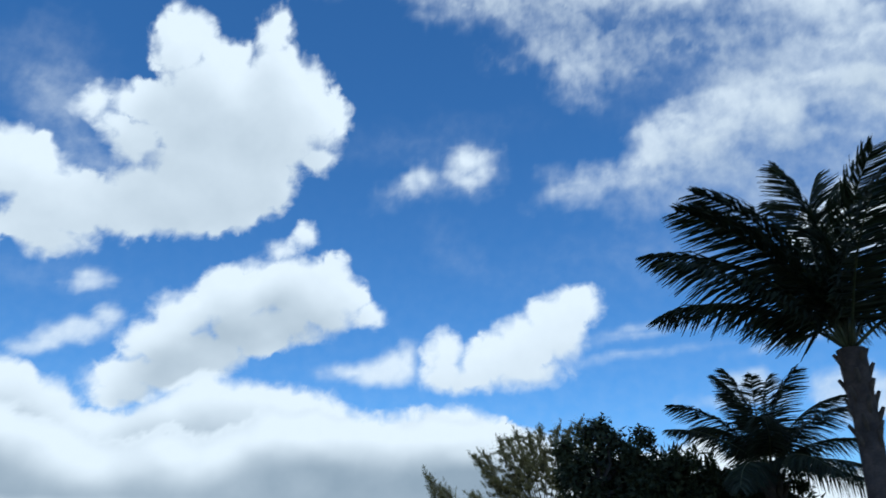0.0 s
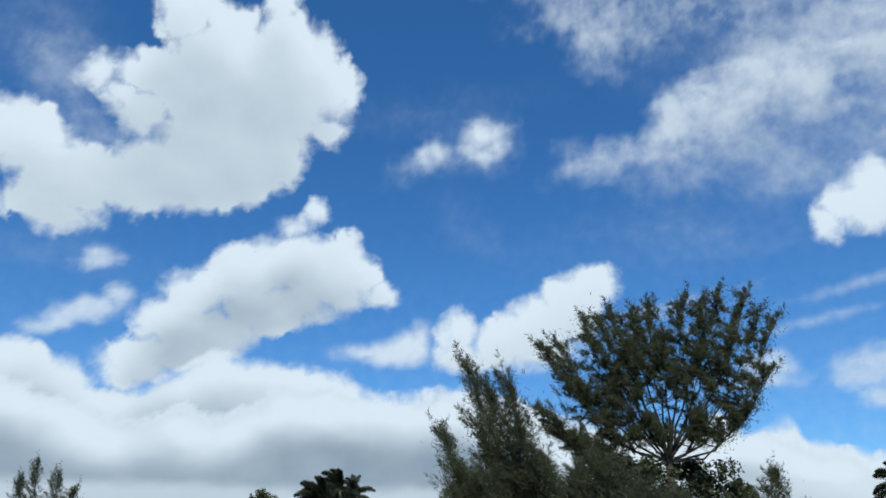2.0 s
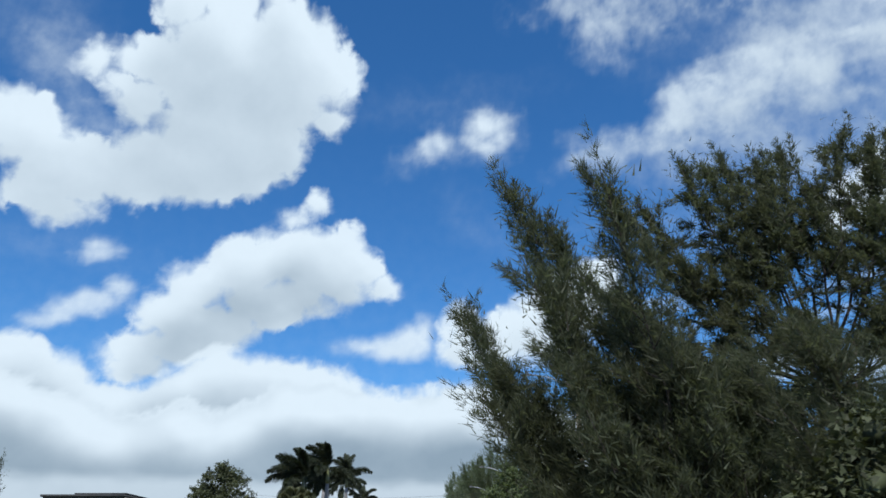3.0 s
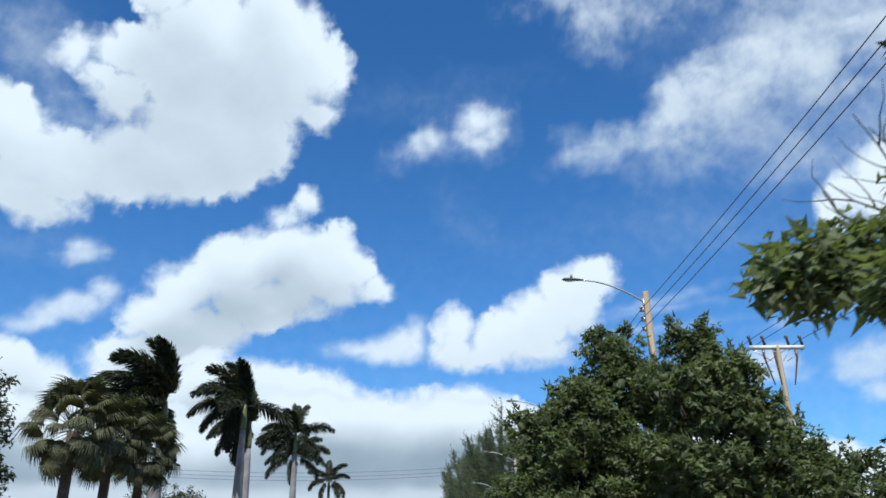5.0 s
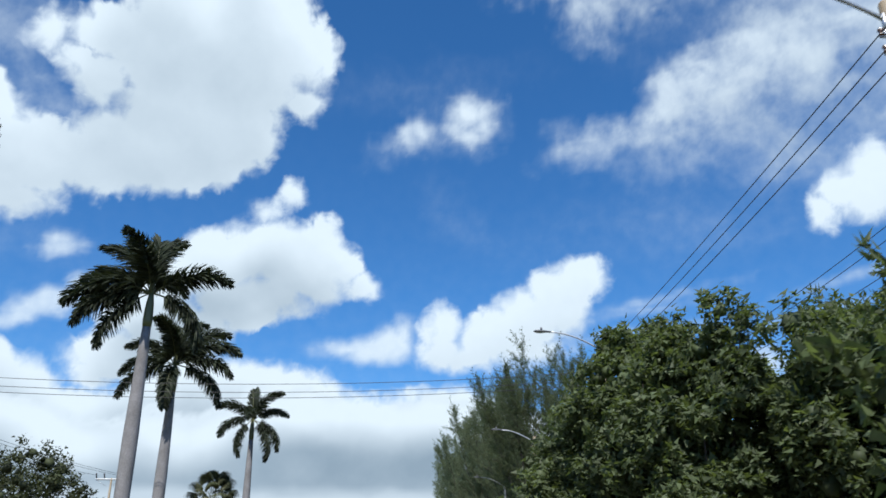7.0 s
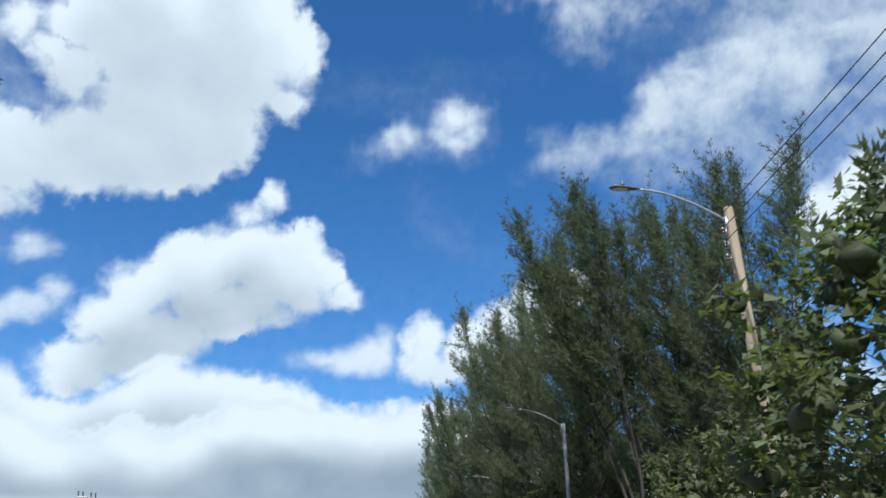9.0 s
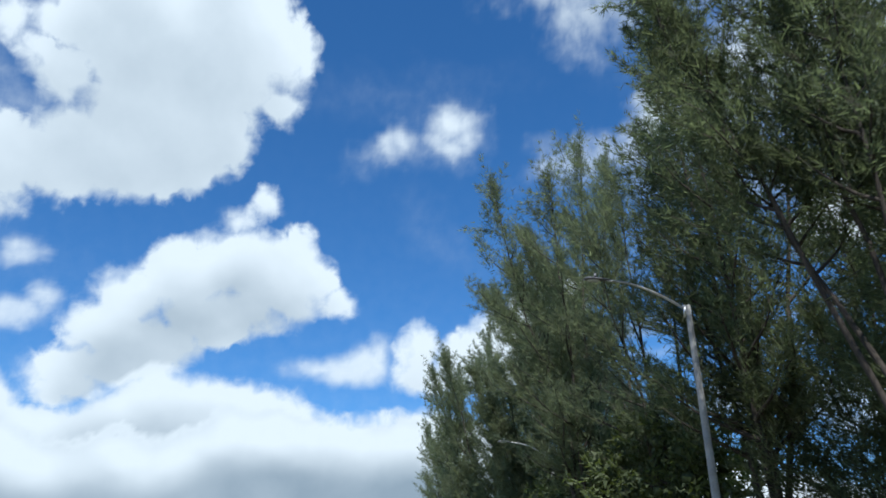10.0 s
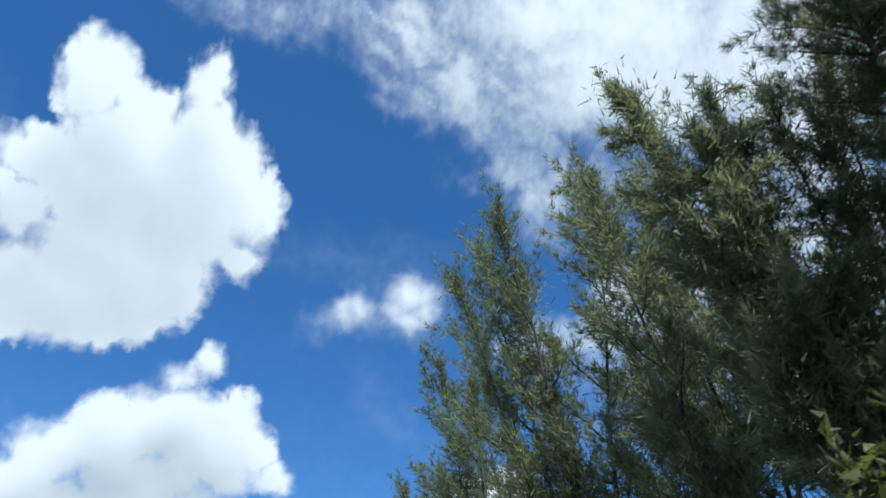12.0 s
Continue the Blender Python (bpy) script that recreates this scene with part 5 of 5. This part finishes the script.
# ---- street lamps and cables ----
def lamp_meshes():
    arm = Soup()
    u = np.linspace(0, 1, 12)
    arm.tube(np.stack([-0.08 - 2.05 * u, 0 * u, 9.5 + 0.78 * np.sin(u * math.pi / 2) ** 0.9], -1), np.linspace(0.036, 0.028, 12), 8)
    arm.tube([(-0.09, 0, 9.28), (-0.09, 0, 9.62)], [0.05, 0.05], 8)
    head = Soup()
    q = np.linspace(0, 1, 11)
    wide = np.interp(q, [0, 0.12, 0.4, 0.8, 0.95, 1], [0.04, 0.06, 0.10, 0.12, 0.085, 0.025])
    rings, sides = [], 12
    for s, w in zip(q, wide):
        ang = np.arange(sides) * 2 * math.pi / sides
        tall = 0.06 * w / 0.12
        rings.append(np.stack([np.full(sides, -2.02 - 0.72 * s), w * np.cos(ang), 10.29 + 0.02 * s + np.where(np.sin(ang) > 0, tall * 1.1, tall * 0.7) * np.sin(ang)], -1))
    v = np.concatenate(rings)
    i, j = np.meshgrid(np.arange(10), np.arange(sides), indexing="ij")
    k = (j + 1) % sides
    head.add(v, np.stack([i * sides + j, i * sides + k, (i + 1) * sides + k, (i + 1) * sides + j], -1).reshape(-1, 4))
    lens = Soup()
    ang = np.arange(16) * 2 * math.pi / 16
    dome = [np.stack([-2.48 + 0.18 * c * np.cos(ang), 0.09 * c * np.sin(ang), np.full(16, 10.268 - d)], -1) for c, d in ((1, 0), (0.85, 0.015), (0.5, 0.026), (0.02, 0.03))]
    i, j = np.meshgrid(np.arange(3), np.arange(16), indexing="ij")
    k = (j + 1) % 16
    lens.add(np.concatenate(dome), np.stack([i * 16 + j, i * 16 + k, (i + 1) * 16 + k, (i + 1) * 16 + j], -1).reshape(-1, 4))
    cell = Soup().tube([(-2.42, 0, 10.38), (-2.42, 0, 10.41), (-2.42, 0, 10.47), (-2.42, 0, 10.48)], [0.05, 0.04, 0.04, 0.02], 8)
    return arm.mesh("arm", STEEL), head.mesh("lamp_head", LAMP_GREY), lens.mesh("lens", LENS), cell.mesh("photocell", LAMP_GREY)


LAMP = lamp_meshes()
WOOD_POLE = Soup().tube([(0, 0, -0.2), (0, 0, 0.3), (0, 0, 5), (0, 0, 9.83), (0, 0, 9.86)], [0.16, 0.155, 0.135, 0.11, 0.095], 14).mesh("pole", POLE_WOOD)
THIN_POLE = Soup().tube([(0, 0, -0.2), (0, 0, 0.3), (0, 0, 5), (0, 0, 9.60), (0, 0, 9.62)], [0.13, 0.12, 0.10, 0.075, 0.06], 12).mesh("pole", GREY_POLE)
SPOOL = Soup().tube([(0, 0, -0.06), (0, 0, -0.05), (0, 0, -0.02), (0, 0, 0.02), (0, 0, 0.05), (0, 0, 0.06)], [0.02, 0.05, 0.03, 0.03, 0.05, 0.02], 10).mesh("insulator", PORCELAIN)
CLEVIS = Soup().box(-0.05, -0.02, -0.09, 0.06, 0.02, -0.07).box(-0.05, -0.02, 0.07, 0.06, 0.02, 0.09).box(0.04, -0.02, -0.09, 0.07, 0.02, 0.09).mesh("bracket", STEEL, False)
WIRES_Z = (9.25, 8.92, 8.59)


def street_lamp(x, y, z=0.0, wood=True, turn=0.0):
    label = "cobra-head street lamp on a weathered wooden utility pole" if wood else "cobra-head street lamp on a slim grey pole"
    ob = thing("street_lamp", label, "street lamp", pose(x, y, z, 0, 0, turn), "street lamps along the road")
    pole = part("pole", WOOD_POLE if wood else THIN_POLE, ob, "weathered wooden pole" if wood else "slim grey pole")
    part("arm", LAMP[0], ob, "curved galvanised arm")
    head = part("lamp_head", LAMP[1], ob, "grey cobra lamp head")
    part("lens", LAMP[2], head)
    part("photocell", LAMP[3], head)
    if wood:
        for w in WIRES_Z:
            br = part("bracket", CLEVIS, pole, "", pose(-0.19, 0, w))
            br.parent = ob
            part("insulator", SPOOL, br, "brown porcelain insulator", pose(-0.02, 0, 0))
    return ob


LAMPS = [(7.25, 89.0), (7.30, 108.6), (7.35, 128.2), (7.25, 147.5), (7.55, 167.8), (7.95, 188.2), (8.45, 208.6)]
for k, (x, y) in enumerate(LAMPS):
    street_lamp(x, y, (0.0, 0.0, 0.0, -0.1, -0.4, -1.0, -1.35)[k], k < 5)


def cable(a, b, sag, thick, label, group):
    t = np.linspace(0, 1, 17)[:, None]
    pts = np.array(a) * (1 - t) + np.array(b) * t
    pts[:, 2] -= sag * 4 * (t * (1 - t))[:, 0]
    ob = new("overhead_cable", Soup().tube(pts, thick, 5).mesh("overhead_cable", WIRE))
    return tagged(ob, label, "cable", group)


for (x0, y0), (x1, y1) in zip(LAMPS[:4], LAMPS[1:5]):
    for w in WIRES_Z:
        cable((x0 - 0.21, y0, w), (x1 - 0.21, y1, w), 0.14, 0.011, "thin black overhead cable strung between the lamp poles", "cables along the lamp poles")


def cross_pole(x, y, h, arm, turn, label):
    ob = thing("utility_pole", label, "utility pole", pose(x, y, -0.17, 0, 0, turn), "utility poles")
    part("pole", Soup().tube([(0, 0, 0), (0, 0, h * 0.5), (0, 0, h - 0.45), (0, 0, h - 0.4)], [0.15, 0.11, 0.08, 0.07], 12).mesh("pole", POLE_WOOD), ob)
    part("crossarm", Soup().box(-arm, -0.06, h - 0.55, arm, 0.06, h - 0.42).mesh("crossarm", PALE_ARM, False), ob, "pale crossarm")
    for k, u in enumerate((-0.95, -0.45, 0.45, 0.95)):
        part("insulator", Soup().tube([(u * arm, 0, h - 0.43), (u * arm, 0, h - 0.36), (u * arm - 0.03, 0, h - 0.22), (u * arm - 0.06, 0, h - 0.06), (u * arm - 0.07, 0, h - 0.03)], [0.02, 0.06, 0.045, 0.065, 0.03], 8).mesh("insulator", DARK_INSULATOR), ob, "dark insulator pin")
        if k != 1:
            brace = Soup().tube([(u * arm, 0, h - 0.55), (u * arm * 0.3, 0, h - 1.0)], [0.015, 0.015], 5)
            part("brace", brace.mesh("brace", STEEL), ob)
    return ob


cross_pole(-25.0, 220.0, 9.4, 0.8, 50, "wooden utility pole with a crossarm and insulators")
cross_pole(-24.2, 183.0, 9.4, 1.2, 8, "wooden utility pole with a crossarm and insulators")
cross_pole(-26.5, 150.5, 10.2, 1.2, 8, "wooden utility pole with a crossarm and insulators")
for y, h in ((111.9, 9.5), (132.1, 10.25), (152.5, 10.3)):
    pole = cross_pole(12.95, y, h, 1.0, 0, "wooden utility pole with pale crossarm rising behind the roadside trees")
    for k in (-0.6, -0.2, 0.6):
        cut = Soup().tube([(k, -0.12, h - 0.6), (k, -0.14, h - 0.9), (k * 0.8, -0.12, h - 1.4), (k * 0.6, -0.1, h - 1.9)], [0.05, 0.04, 0.03, 0.02], 7)
        part("fuse_cutout", cut.mesh("fuse_cutout", PORCELAIN), pole, "hanging fuse with drop cable")
for u in (-0.95, -0.45, 0.95):
    for (y0, z0), (y1, z1) in (((70.0, 9.0), (111.9, 9.15)), ((111.9, 9.15), (132.1, 9.75)), ((132.1, 9.75), (152.5, 9.95)), ((152.5, 9.95), (190.0, 9.5))):
        cable((12.95 + u, y0, z0), (12.95 + u, y1, z1), 0.3, 0.012, "thin black overhead cable behind the roadside trees", "cables behind the trees")
for u in (-1.1, 0.5, 1.1):
    cable((-26.5 + u, 150.5, 9.85), (-24.2 + u, 183.0, 9.05), 0.5, 0.012, "thin black overhead cable across the road", "cables across the road")
for dz, dy in ((0.0, 0.0), (-0.3, 0.3), (-0.62, 0.0)):
    cable((-26.4, 151.0 + dy, 9.9 + dz), (8.2, 154.0 + dy, 10.2 + dz), 0.75, 0.013, "thin black overhead cable crossing the road", "cables across the road")


# ---- low building across the road ----
def low_building(x, y, wide, deep, h):
    ob = thing("low_building", "dark two-storey flat-roofed building across the road", "building", pose(x, y, -0.17), "")
    a, b = wide / 2, deep / 2
    part("wall", Soup().box(-a, -b, 0, a, b, h).mesh("wall", STUCCO, False), ob, "dark plastered walls")
    roof = part("roof", Soup().box(-a - 0.15, -b - 0.15, h, a + 0.15, b + 0.15, h + 0.16).mesh("roof", ROOF, False), ob, "dark flat roof slab")
    part("canopy", Soup().box(-a * 0.5, -b * 0.6, h + 0.34, a * 0.85, b * 0.6, h + 0.42).box(-0.08, -0.08, h + 0.14, 0.08, 0.08, h + 0.36).mesh("canopy", ROOF, False), roof, "raised flat canopy")
    for z in (0.9, 4.0):
        for u in (-0.55, 0.0, 0.55):
            if z < 1 and u == 0:
                continue
            win = part("window", Soup().box(u * a - 0.55, -b - 0.05, z, u * a + 0.55, -b + 0.01, z + 1.2).mesh("window", CONCRETE, False), ob, "window with a pale surround")
            part("pane", Soup().box(u * a - 0.47, -b - 0.06, z + 0.08, u * a + 0.47, -b - 0.045, z + 1.12).mesh("pane", GLASS, False), win, "dark glass pane")
    door = part("door", Soup().box(-0.5, -b - 0.05, 0.05, 0.5, -b + 0.01, 2.1).mesh("door", ROOF, False), ob, "dark entrance door")
    part("door_handle", Soup().box(0.36, -b - 0.1, 1.0, 0.4, -b - 0.04, 1.12).mesh("door_handle", STEEL, False), door)
    return ob


low_building(-25.6, 114.5, 5.8, 9.0, 6.3)
